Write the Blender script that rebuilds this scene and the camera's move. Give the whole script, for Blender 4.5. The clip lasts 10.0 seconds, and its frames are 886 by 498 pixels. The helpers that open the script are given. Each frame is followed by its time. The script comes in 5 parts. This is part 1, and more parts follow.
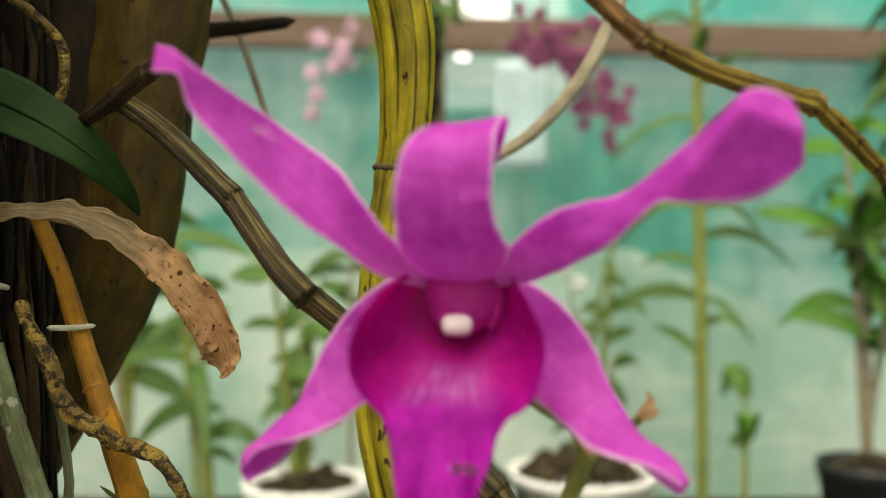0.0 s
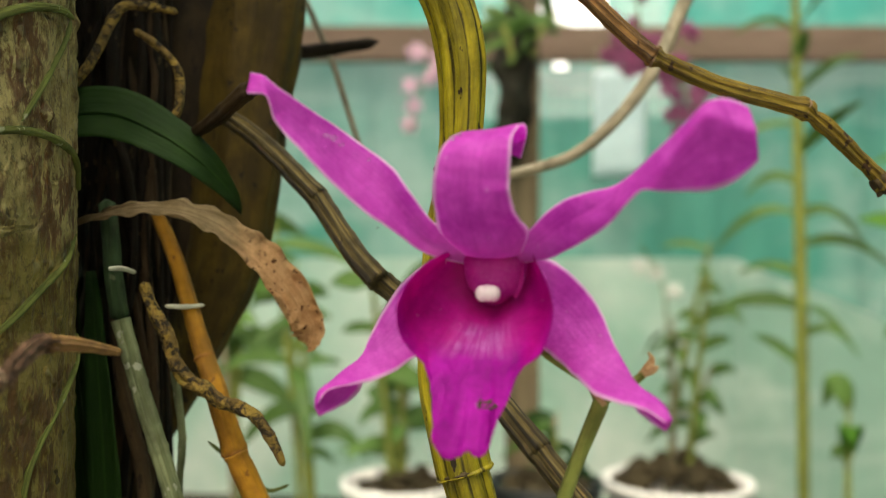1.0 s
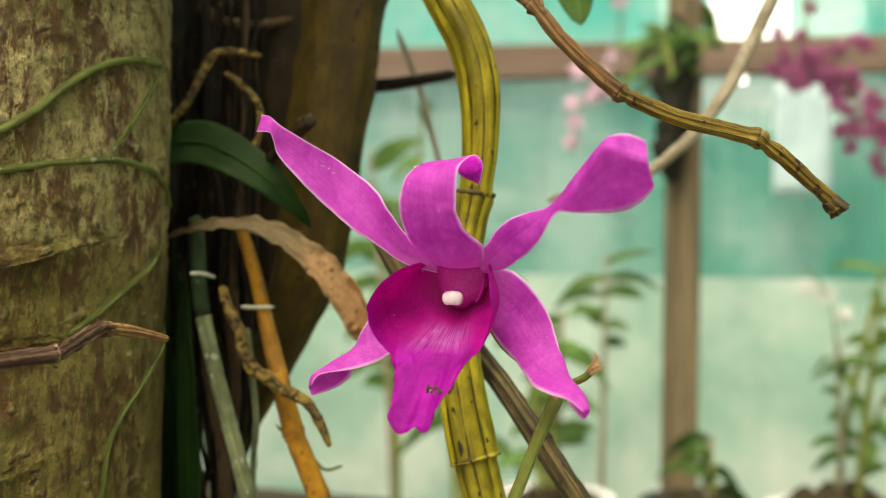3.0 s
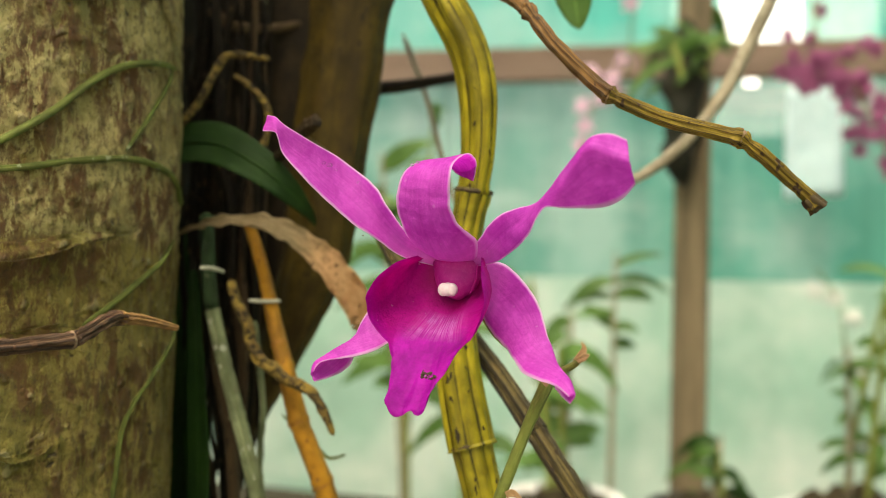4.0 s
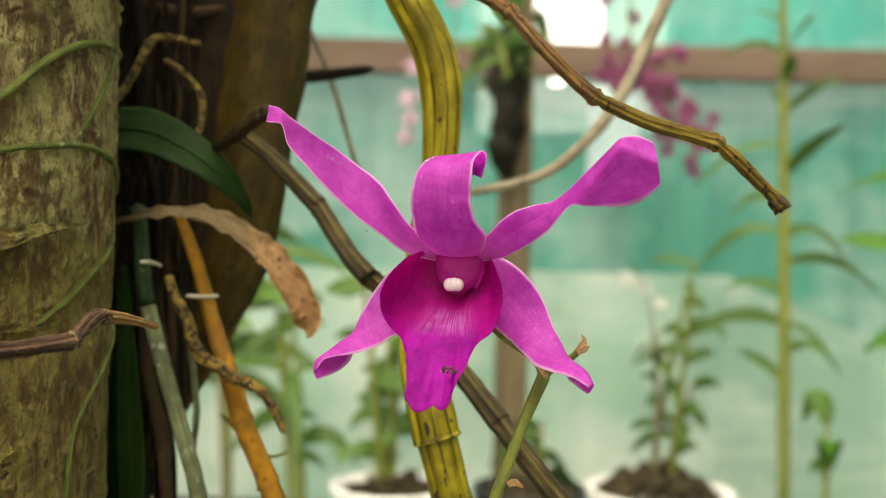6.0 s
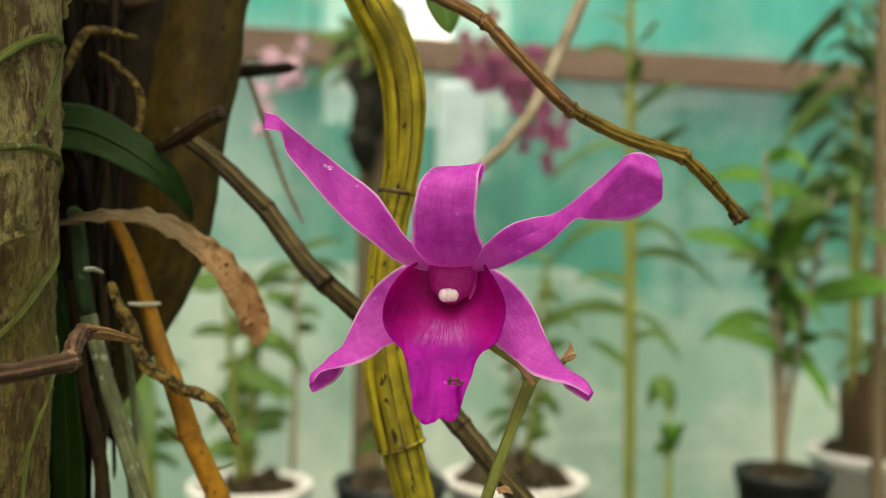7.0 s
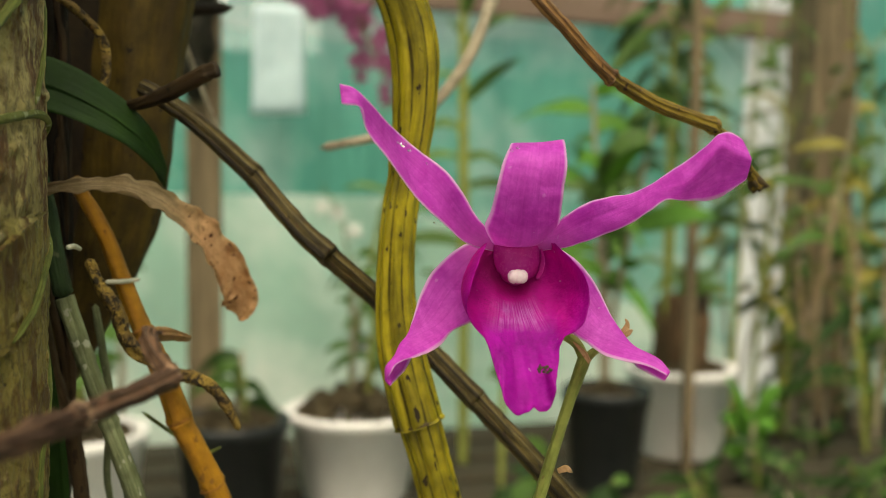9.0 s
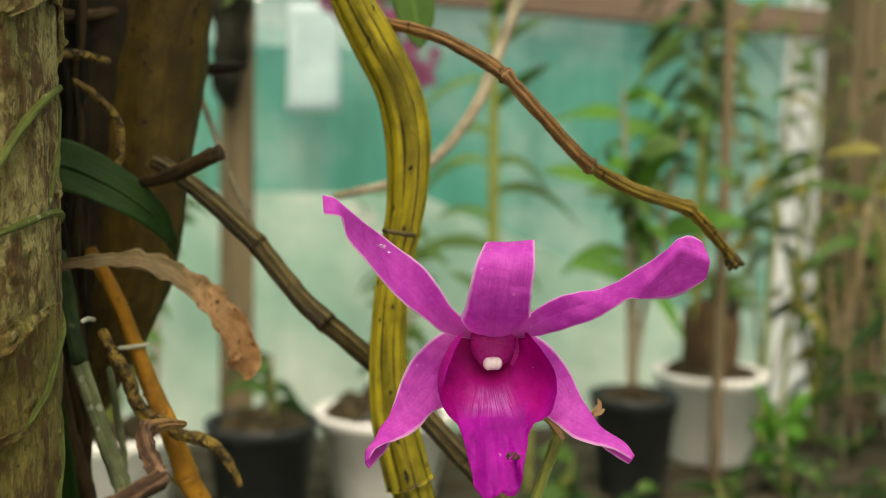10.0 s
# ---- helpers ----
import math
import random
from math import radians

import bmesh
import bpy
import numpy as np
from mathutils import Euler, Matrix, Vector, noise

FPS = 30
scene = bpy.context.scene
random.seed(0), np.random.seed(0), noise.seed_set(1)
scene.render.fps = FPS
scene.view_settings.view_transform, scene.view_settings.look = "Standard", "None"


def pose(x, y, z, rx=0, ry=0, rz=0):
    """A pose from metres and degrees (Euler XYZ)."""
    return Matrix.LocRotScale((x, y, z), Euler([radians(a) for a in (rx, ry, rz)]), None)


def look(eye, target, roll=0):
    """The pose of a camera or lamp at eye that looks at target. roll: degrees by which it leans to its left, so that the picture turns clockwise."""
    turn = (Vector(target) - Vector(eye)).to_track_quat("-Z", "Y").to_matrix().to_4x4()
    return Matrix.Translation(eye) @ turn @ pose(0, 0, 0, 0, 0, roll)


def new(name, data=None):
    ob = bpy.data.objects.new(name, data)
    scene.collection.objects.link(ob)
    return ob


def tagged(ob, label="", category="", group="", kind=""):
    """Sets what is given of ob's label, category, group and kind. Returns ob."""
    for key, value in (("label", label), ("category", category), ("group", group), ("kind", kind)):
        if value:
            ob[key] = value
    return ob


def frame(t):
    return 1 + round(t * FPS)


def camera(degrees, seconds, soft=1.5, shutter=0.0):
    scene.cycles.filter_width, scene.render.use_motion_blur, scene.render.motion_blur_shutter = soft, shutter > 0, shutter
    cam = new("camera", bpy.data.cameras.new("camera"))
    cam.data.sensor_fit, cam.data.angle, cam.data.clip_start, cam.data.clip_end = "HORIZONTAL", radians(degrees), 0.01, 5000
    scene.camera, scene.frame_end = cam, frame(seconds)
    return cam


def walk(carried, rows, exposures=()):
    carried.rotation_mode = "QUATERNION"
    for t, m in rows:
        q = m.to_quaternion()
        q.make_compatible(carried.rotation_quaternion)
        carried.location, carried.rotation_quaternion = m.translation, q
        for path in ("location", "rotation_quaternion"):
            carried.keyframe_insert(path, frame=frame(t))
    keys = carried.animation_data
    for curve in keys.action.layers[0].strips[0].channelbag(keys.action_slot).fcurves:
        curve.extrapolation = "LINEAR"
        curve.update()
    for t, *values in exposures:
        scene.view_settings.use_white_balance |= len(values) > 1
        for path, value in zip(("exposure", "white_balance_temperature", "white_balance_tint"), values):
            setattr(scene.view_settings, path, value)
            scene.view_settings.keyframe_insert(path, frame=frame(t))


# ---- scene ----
cam = camera(50.7, 10.0, 0.8)
cam.data.dof.use_dof = True
cam.data.dof.focus_distance = 0.152
cam.data.dof.aperture_fstop = 17.0
TINT = 4
METRES, EYE, TILT, LEAN, TURN = 0.21, 1.2, 0.0, 0.0, 0.0
ROWS = [
    (0.0, 0.0, 0.0, 0.0, 0.0, 0.0, -0.0),
    (0.5, 0.0174, -0.0683, 0.0029, 2.65, 0.3, 0.13),
    (1.0, 0.0418, -0.1105, -0.0168, 6.13, 0.6, -0.07),
    (1.5, 0.1003, -0.1424, -0.0208, 9.88, 0.88, -0.33),
    (2.0, 0.1374, -0.1685, -0.0184, 13.0, 1.15, -0.6),
    (2.5, 0.1733, -0.1833, -0.0177, 15.53, 1.34, -0.88),
    (4.0, 0.2246, -0.2195, -0.0277, 17.69, 1.63, -1.38),
    (4.5, 0.2037, -0.2601, -0.0272, 16.1, 1.64, -1.48),
    (5.0, 0.1611, -0.2663, -0.025, 13.34, 1.6, -1.43),
    (5.5, 0.1221, -0.2561, -0.032, 9.92, 1.53, -1.34),
    (7.0, -0.047, -0.261, -0.0155, -3.83, 1.04, -1.18),
    (7.5, -0.1113, -0.2523, -0.0241, -8.73, 0.82, -0.97),
    (8.0, -0.1876, -0.2411, -0.022, -12.66, 0.41, -0.39),
    (8.5, -0.2193, -0.2371, -0.0092, -14.98, -1.18, -0.33),
    (9.0, -0.2369, -0.189, 0.0223, -15.52, -3.29, -0.64),
    (9.5, -0.2297, -0.2063, 0.0898, -14.57, -4.13, -0.8),
    (10.0, -0.2073, -0.2441, 0.1023, -13.34, -3.71, -0.98),
]
walk(cam, [(t, pose(0, 0, EYE, TILT, LEAN, TURN) @ pose(METRES * x, METRES * y, METRES * z, 90 + pitch, roll, yaw)) for t, x, y, z, yaw, pitch, roll in ROWS],
     [(t, ev, kelvin, TINT) for t, ev, kelvin in ((0.0, 0.58, 7000), (1.0, 0.56, 7000), (2.0, 0.72, 7150), (2.5, 0.80, 7200), (4.0, 0.88, 7280), (5.5, 0.84, 7280), (7.0, 0.46, 7300), (7.5, 0.45, 7300), (8.5, 0.46, 7320), (10.0, 0.54, 7200))])

MM = 0.001

# ---- world, sun, exposure ----
world = bpy.data.worlds.new("sky")
scene.world = world
world.use_nodes = True
wn = world.node_tree
sky = wn.nodes.new("ShaderNodeTexSky")
sky.sky_type = "NISHITA"
sky.sun_disc = False
SUN_EL, SUN_AZ = 64.0, 195.0
sky.sun_elevation, sky.sun_rotation = radians(SUN_EL), radians(SUN_AZ)
sky.dust_density = 9.0
background = wn.nodes["Background"]
background.inputs[1].default_value = 0.15
wn.links.new(sky.outputs[0], background.inputs[0])
sun_data = bpy.data.lights.new("sun", "SUN")
sun_data.energy, sun_data.angle, sun_data.color = 3.8, radians(45), (1.0, 0.95, 0.88)
sun = new("sun", sun_data)
el, az = radians(SUN_EL), radians(SUN_AZ)
sun.matrix_basis = look((3 * math.cos(el) * math.sin(az), 3 * math.cos(el) * math.cos(az), 1.2 + 3 * math.sin(el)), (0, 0, 1.2))


# ---- material helpers ----
class Nodes:
    def __init__(self, name):
        self.m = bpy.data.materials.new(name)
        self.m.use_nodes = True
        self.t = self.m.node_tree
        self.b = self.t.nodes["Principled BSDF"]
        self.out = self.t.nodes["Material Output"]

    def n(self, kind, **kw):
        nd = self.t.nodes.new("ShaderNode" + kind)
        for k, v in kw.items():
            nd.inputs[k.replace("_", " ")].default_value = v
        return nd

    def link(self, a, b):
        self.t.links.new(a, b)

    def uv(self, su=1.0, sv=1.0):
        c = self.n("TexCoord")
        mp = self.n("Mapping", Scale=(su, sv, 1))
        self.link(c.outputs["UV"], mp.inputs[0])
        return mp.outputs[0]

    def obj(self, s=(1, 1, 1)):
        c = self.n("TexCoord")
        mp = self.n("Mapping", Scale=s)
        self.link(c.outputs["Object"], mp.inputs[0])
        return mp.outputs[0]

    def noise(self, vec, scale, detail=4.0, rough=0.6, distort=0.0):
        nd = self.n("TexNoise", Scale=scale, Detail=detail, Roughness=rough, Distortion=distort)
        self.link(vec, nd.inputs["Vector"])
        return nd.outputs["Fac"]

    def ramp(self, fac, *stops):
        r = self.n("ValToRGB")
        e = r.color_ramp.elements
        while len(e) < len(stops):
            e.new(0.5)
        for el_, (p, c) in zip(e, stops):
            el_.position = p
            el_.color = (c, c, c, 1) if isinstance(c, (int, float)) else (*c, 1)
        self.link(fac, r.inputs[0])
        return r.outputs[0]

    def mix(self, fac, a, b, blend="MIX"):
        m = self.t.nodes.new("ShaderNodeMix")
        m.data_type, m.blend_type = "RGBA", blend
        for sock, v in ((m.inputs[0], fac), (m.inputs[6], a), (m.inputs[7], b)):
            if isinstance(v, bpy.types.NodeSocket):
                self.link(v, sock)
            elif isinstance(v, (int, float)):
                sock.default_value = v
            else:
                sock.default_value = (*v, 1)
        return m.outputs[2]

    def math(self, op, a, b=0.0):
        m = self.t.nodes.new("ShaderNodeMath")
        m.operation = op
        for sock, v in zip(m.inputs, (a, b)):
            if isinstance(v, (int, float)):
                sock.default_value = v
            else:
                self.link(v, sock)
        return m.outputs[0]

    def done(self, col, rough=0.6, bump=None, height=0.0005, spec=0.4, translucent=0.0, tcol=None):
        if isinstance(col, tuple):
            self.b.inputs["Base Color"].default_value = (*col, 1)
        else:
            self.link(col, self.b.inputs["Base Color"])
        if isinstance(rough, (int, float)):
            self.b.inputs["Roughness"].default_value = rough
        else:
            self.link(rough, self.b.inputs["Roughness"])
        self.b.inputs["Specular IOR Level"].default_value = spec
        if bump is not None:
            bp = self.n("Bump", Strength=1.0, Distance=height)
            self.link(bump, bp.inputs["Height"])
            self.link(bp.outputs[0], self.b.inputs["Normal"])
        if translucent:
            tr = self.n("BsdfTranslucent")
            src = tcol if tcol is not None else col
            if isinstance(src, tuple):
                tr.inputs[0].default_value = (*src, 1)
            else:
                self.link(src, tr.inputs[0])
            ms = self.n("MixShader", Fac=translucent)
            self.link(self.b.outputs[0], ms.inputs[1])
            self.link(tr.outputs[0], ms.inputs[2])
            self.link(ms.outputs[0], self.out.inputs[0])
        return self.m


def petal_material(name, light, dark, vein, edge=0.92):
    k = Nodes(name)
    sep = k.n("SeparateXYZ")
    k.link(k.uv(1, 1), sep.inputs[0])
    cell = k.noise(k.obj(), 1700, 3, 0.6)
    blot = k.noise(k.obj(), 240, 5, 0.65, 0.4)
    streak = k.noise(k.uv(20, 1.6), 1.0, 4, 0.65, 0.4)
    fleck = k.noise(k.obj(), 620, 4, 0.7)
    c = k.mix(k.ramp(blot, (0.36, 0.0), (0.66, 1.0)), dark, light)
    c = k.mix(k.math("MULTIPLY", k.ramp(streak, (0.45, 0.0), (0.68, 1.0)), 0.42), c, vein)
    c = k.mix(k.math("MULTIPLY", k.ramp(cell, (0.52, 0.0), (0.66, 1.0)), 0.4), c, dark)
    c = k.mix(k.math("MULTIPLY", k.ramp(fleck, (0.5, 0.0), (0.72, 1.0)), 0.35), c, tuple(min(1.0, x * 1.25 + 0.02) for x in light))
    dust = k.ramp(k.noise(k.obj(), 800, 1.0, 0.3), (0.765, 0.0), (0.785, 1.0))
    c = k.mix(k.math("MULTIPLY", dust, 0.3), c, (0.82, 0.5, 0.8))
    # pale foot of the petal, its own pigment; the pale margin paints in rim light
    c = k.mix(k.math("MULTIPLY", k.ramp(sep.outputs[1], (0.0, 1.0), (0.2, 0.0)), 0.5), c, (0.80, 0.30, 0.66))
    d = k.math("ADD", k.math("ABSOLUTE", k.math("SUBTRACT", sep.outputs[0], 0.5)), k.math("MULTIPLY", k.math("SUBTRACT", blot, 0.5), 0.02))
    margin = k.math("MULTIPLY", k.ramp(d, (0.445, 0.0), (0.485, 1.0)), edge)
    c = k.mix(margin, c, (0.86, 0.60, 0.84))
    h = k.math("ADD", k.math("MULTIPLY", cell, 0.6), k.math("ADD", k.math("MULTIPLY", streak, 0.5), k.math("MULTIPLY", blot, 1.2)))
    return k.done(c, 0.42, h, 0.00028, 0.4, 0.66)


def lip_material():
    k = Nodes("lip_magenta")
    sep = k.n("SeparateXYZ")
    k.link(k.uv(1, 1), sep.inputs[0])
    blot = k.noise(k.obj(), 260, 5, 0.65, 0.4)
    mid = k.math("ABSOLUTE", k.math("SUBTRACT", sep.outputs[0], 0.5))
    deep = k.mix(k.ramp(blot, (0.35, 0.0), (0.7, 1.0)), (0.49, 0.001, 0.28), (0.66, 0.004, 0.41))
    apron = k.mix(k.ramp(blot, (0.36, 0.0), (0.66, 1.0)), (0.35, 0.001, 0.31), (0.56, 0.006, 0.50))
    # the apron and the rims are more violet than the cup
    out = k.math("MULTIPLY", k.ramp(mid, (0.22, 1.0), (0.28, 0.0)), k.ramp(sep.outputs[1], (0.42, 0.0), (0.62, 1.0)))
    c = k.mix(k.math("MAXIMUM", out, k.math("MULTIPLY", k.ramp(sep.outputs[1], (0.75, 0.0), (1.0, 1.0)), 0.7)), deep, apron)
    vein = k.noise(k.uv(22, 3), 1.0, 4, 0.65, 1.0)
    c = k.mix(k.math("MULTIPLY", k.ramp(vein, (0.5, 0.0), (0.75, 1.0)), 0.12), c, (0.26, 0.0, 0.15))
    # pale lilac hairs that fan out over the floor of the throat
    hair = k.ramp(k.noise(k.uv(85, 2.5), 1.0, 3, 0.6, 0.25), (0.40, 0.0), (0.62, 1.0))
    m1 = k.ramp(mid, (0.13, 1.0), (0.25, 0.0))
    m2 = k.ramp(sep.outputs[1], (0.20, 0.0), (0.34, 1.0), (0.48, 0.9), (0.62, 0.0))
    zone = k.math("MULTIPLY", k.math("MULTIPLY", m1, m2), k.ramp(k.noise(k.obj(), 330, 3, 0.6), (0.36, 0.45), (0.58, 1.0)))
    c = k.mix(k.math("MULTIPLY", zone, 0.5), c, (0.60, 0.06, 0.62))
    c = k.mix(k.math("MULTIPLY", zone, k.math("MULTIPLY", hair, 0.75)), c, (0.84, 0.42, 0.88))
    c = k.mix(k.math("MULTIPLY", k.ramp(sep.outputs[1], (0.05, 1.0), (0.25, 0.0)), 0.5), c, (0.40, 0.02, 0.15))
    dust = k.ramp(k.noise(k.obj(), 900, 1.0, 0.3), (0.775, 0.0), (0.79, 1.0))
    c = k.mix(k.math("MULTIPLY", dust, 0.4), c, (0.80, 0.45, 0.78))
    h = k.math("ADD", k.noise(k.obj(), 1300, 3), k.math("ADD", k.math("MULTIPLY", blot, 1.3), k.math("MULTIPLY", k.math("MULTIPLY", hair, zone), 0.3)))
    return k.done(c, 0.5, h, 0.00045, 0.22, 0.6)


def cane_material(name, base, dark, spots, stripe_n=5.0, stripe=0.8, rough=0.45, fibre=0.5, grooves=0, groove_w=0.11):
    """Stem skin: u runs once round, v is metres along."""
    k = Nodes(name)
    sep = k.n("SeparateXYZ")
    k.link(k.uv(1, 1), sep.inputs[0])
    lines = k.noise(k.uv(stripe_n, 14), 1.0, 4, 0.6, 0.15)
    fine = k.noise(k.uv(stripe_n * 5, 60), 1.0, 4, 0.7)
    blot = k.noise(k.obj(), 140, 5, 0.6)
    sp = k.noise(k.obj((1, 1, 0.55)), 560, 2, 0.5)
    c = k.mix(k.ramp(blot, (0.40, 0.0), (0.62, 1.0)), base, tuple(v * 0.5 for v in base))
    c = k.mix(k.math("MULTIPLY", k.ramp(fine, (0.45, 0.0), (0.60, 1.0)), fibre), c, dark)
    c = k.mix(k.math("MULTIPLY", k.ramp(lines, (0.50, 0.0), (0.58, 1.0)), stripe), c, dark)
    if grooves:
        q = k.math("ABSOLUTE", k.math("SUBTRACT", k.math("FRACT", k.math("ADD", k.math("MULTIPLY", sep.outputs[0], grooves), 0.5)), 0.5))
        q = k.math("ADD", q, k.math("MULTIPLY", k.math("SUBTRACT", k.noise(k.uv(grooves * 0.9, 70), 1.0, 4, 0.65), 0.45), 0.42))
        c = k.mix(k.math("MULTIPLY", k.ramp(q, (0.03, 1.0), (groove_w, 0.0)), 0.85), c, dark)
    c = k.mix(k.ramp(sp, (0.655, 0.0), (0.69, 1.0)), c, spots)
    return k.done(c, rough, k.math("ADD", k.math("MULTIPLY", fine, 0.9), lines), 0.0007, 0.18)


def mottled(name, a, b, c3, scale=60.0, rough=0.8, height=0.001, stretch=(1, 1, 1), spec=0.3, translucent=0.0):
    k = Nodes(name)
    v = k.obj(stretch)
    n1 = k.noise(v, scale, 6, 0.65)
    n2 = k.noise(v, scale * 6, 4, 0.7)
    c = k.mix(k.ramp(n1, (0.35, 0.0), (0.65, 1.0)), a, b)
    c = k.mix(k.math("MULTIPLY", k.ramp(n2, (0.5, 0.0), (0.75, 1.0)), 0.6), c, c3)
    return k.done(c, rough, k.math("ADD", n1, k.math("MULTIPLY", n2, 0.5)), height, spec, translucent)


def bark_material():
    k = Nodes("pale_lichened_bark")
    big = k.noise(k.obj((1, 1, 0.9)), 46, 9, 0.66, 0.5)
    patch = k.noise(k.obj((1, 1, 0.8)), 110, 9, 0.7, 0.6)
    dash = k.noise(k.obj((1, 1, 0.38)), 360, 6, 0.72, 0.3)
    fine = k.noise(k.obj((1, 1, 0.8)), 700, 6, 0.75)
    moss = k.noise(k.obj(), 34, 6, 0.6, 0.4)
    wart_at = k.noise(k.obj(), 330, 1.0, 0.3)
    wart = k.ramp(wart_at, (0.70, 0.0), (0.745, 1.0))
    pit = k.ramp(k.noise(k.obj((1, 1, 1.3)), 240, 2.0, 0.4), (0.715, 0.0), (0.75, 1.0))
    # the old outer layer above the tear is creamy with rusty stains, the bared layer below it olive
    c = k.mix(k.ramp(patch, (0.38, 0.0), (0.52, 1.0)), (0.28, 0.215, 0.06), (0.60, 0.50, 0.20))
    rust = k.math("MULTIPLY", k.ramp(big, (0.44, 0.0), (0.52, 1.0)), k.ramp(dash, (0.44, 0.0), (0.51, 1.0)))
    c = k.mix(k.math("MULTIPLY", rust, 0.9), c, (0.15, 0.055, 0.016))
    low = k.mix(k.ramp(patch, (0.38, 0.0), (0.60, 1.0)), (0.19, 0.15, 0.028), (0.42, 0.33, 0.085))
    low = k.mix(k.math("MULTIPLY", rust, 0.85), low, (0.14, 0.066, 0.018))
    sep = k.n("SeparateXYZ")
    k.link(k.obj(), sep.inputs[0])
    edge = k.math("ADD", k.math("MULTIPLY", k.math("SUBTRACT", sep.outputs[2], 1.1985), 400.0), k.math("MULTIPLY", k.math("SUBTRACT", patch, 0.5), 3.0))
    c = k.mix(k.ramp(edge, (0.0, 0.0), (1.0, 1.0)), low, c)
    c = k.mix(k.math("MULTIPLY", k.ramp(moss, (0.50, 0.0), (0.62, 1.0)), 0.5), c, (0.19, 0.18, 0.032))
    c = k.mix(k.math("MULTIPLY", k.ramp(dash, (0.53, 0.0), (0.60, 1.0)), 0.6), c, (0.13, 0.058, 0.018))
    c = k.mix(k.math("MULTIPLY", k.ramp(fine, (0.53, 0.0), (0.60, 1.0)), 0.62), c, (0.09, 0.058, 0.016))
    c = k.mix(k.math("MULTIPLY", wart, 0.35), c, (0.50, 0.44, 0.24))
    c = k.mix(k.math("MULTIPLY", pit, 0.85), c, (0.045, 0.030, 0.013))
    h = k.math("ADD", k.math("ADD", k.math("MULTIPLY", patch, 1.4), k.math("MULTIPLY", dash, 0.8)), k.math("ADD", k.math("MULTIPLY", fine, 0.9), k.math("MULTIPLY", k.ramp(wart_at, (0.62, 0.0), (0.78, 1.0)), 0.9)))
    h = k.math("SUBTRACT", h, k.math("MULTIPLY", pit, 0.6))
    return k.done(c, 0.5, h, 0.0042, 0.25)


def net_material(name, col, open_part, fold=14.0, pale=(0.68, 0.82, 0.74), patchy=0.6):
    """Woven shade net: part of the light goes straight through, part glows through the threads."""
    k = Nodes(name)
    v = k.obj()
    folds = k.noise(k.obj((fold, 0.3, 1.2)), 1.0, 4, 0.6, 0.4)
    blot = k.noise(v, 1.6, 5, 0.6)
    c = k.mix(k.ramp(folds, (0.35, 0.0), (0.7, 1.0)), tuple(x * 0.72 for x in col), col)
    c = k.mix(k.math("MULTIPLY", k.ramp(blot, (0.44, 0.0), (0.64, 1.0)), patchy), c, pale)
    bars = k.noise(k.obj((0.7, 0.7, 5)), 1.0, 3, 0.6, 0.3)
    c = k.mix(k.math("MULTIPLY", k.ramp(bars, (0.54, 0.0), (0.66, 1.0)), 0.5), c, pale)
    k.link(c, k.b.inputs["Base Color"])
    k.b.inputs["Roughness"].default_value = 0.7
    tr = k.n("BsdfTranslucent")
    k.link(c, tr.inputs[0])
    m1 = k.n("MixShader", Fac=0.6)
    k.link(k.b.outputs[0], m1.inputs[1])
    k.link(tr.outputs[0], m1.inputs[2])
    tp = k.n("BsdfTransparent")
    m2 = k.n("MixShader", Fac=open_part)
    k.link(m1.outputs[0], m2.inputs[1])
    k.link(tp.outputs[0], m2.inputs[2])
    k.link(m2.outputs[0], k.out.inputs[0])
    return k.m


PETAL = petal_material("petal_magenta", (0.79, 0.135, 0.74), (0.62, 0.054, 0.58), (0.46, 0.018, 0.42))
LIP = lip_material()
COLUMN = mottled("column_pink", (0.56, 0.014, 0.34), (0.68, 0.04, 0.44), (0.76, 0.14, 0.56), 260, 0.4, 0.0001, translucent=0.55)
ANTHER = mottled("anther_white", (0.66, 0.52, 0.56), (0.74, 0.66, 0.66), (0.7, 0.45, 0.58), 500, 0.5, 0.0001)
CANE = cane_material("olive_cane", (0.29, 0.24, 0.014), (0.018, 0.014, 0.004), (0.02, 0.013, 0.006), 4, 0.45, 0.36, 0.25, 9)
DEADCANE = cane_material("brown_dry_cane", (0.33, 0.175, 0.055), (0.028, 0.012, 0.005), (0.05, 0.025, 0.012), 8, 0.65, 0.5, 0.8, 9, 0.13)
DEADTIP = cane_material("olive_dry_cane", (0.30, 0.21, 0.026), (0.035, 0.018, 0.006), (0.04, 0.02, 0.01), 8, 0.6, 0.5, 0.8, 9, 0.13)
OLDCANE = cane_material("dark_dry_cane", (0.18, 0.135, 0.045), (0.009, 0.006, 0.003), (0.025, 0.016, 0.01), 9, 0.85, 0.5, 0.8, 9, 0.2)
TWIG = cane_material("red_brown_twig", (0.31, 0.175, 0.10), (0.014, 0.007, 0.004), (0.13, 0.07, 0.04), 9, 0.65, 0.55, 0.9, 9, 0.3)
TWIGTIP = mottled("ochre_twig_tip", (0.16, 0.085, 0.03), (0.28, 0.155, 0.045), (0.07, 0.03, 0.012), 700, 0.7, 0.0006)
TWIGKNOT = mottled("pale_twig_knot", (0.22, 0.13, 0.07), (0.32, 0.22, 0.14), (0.10, 0.05, 0.03), 600, 0.8, 0.0005)
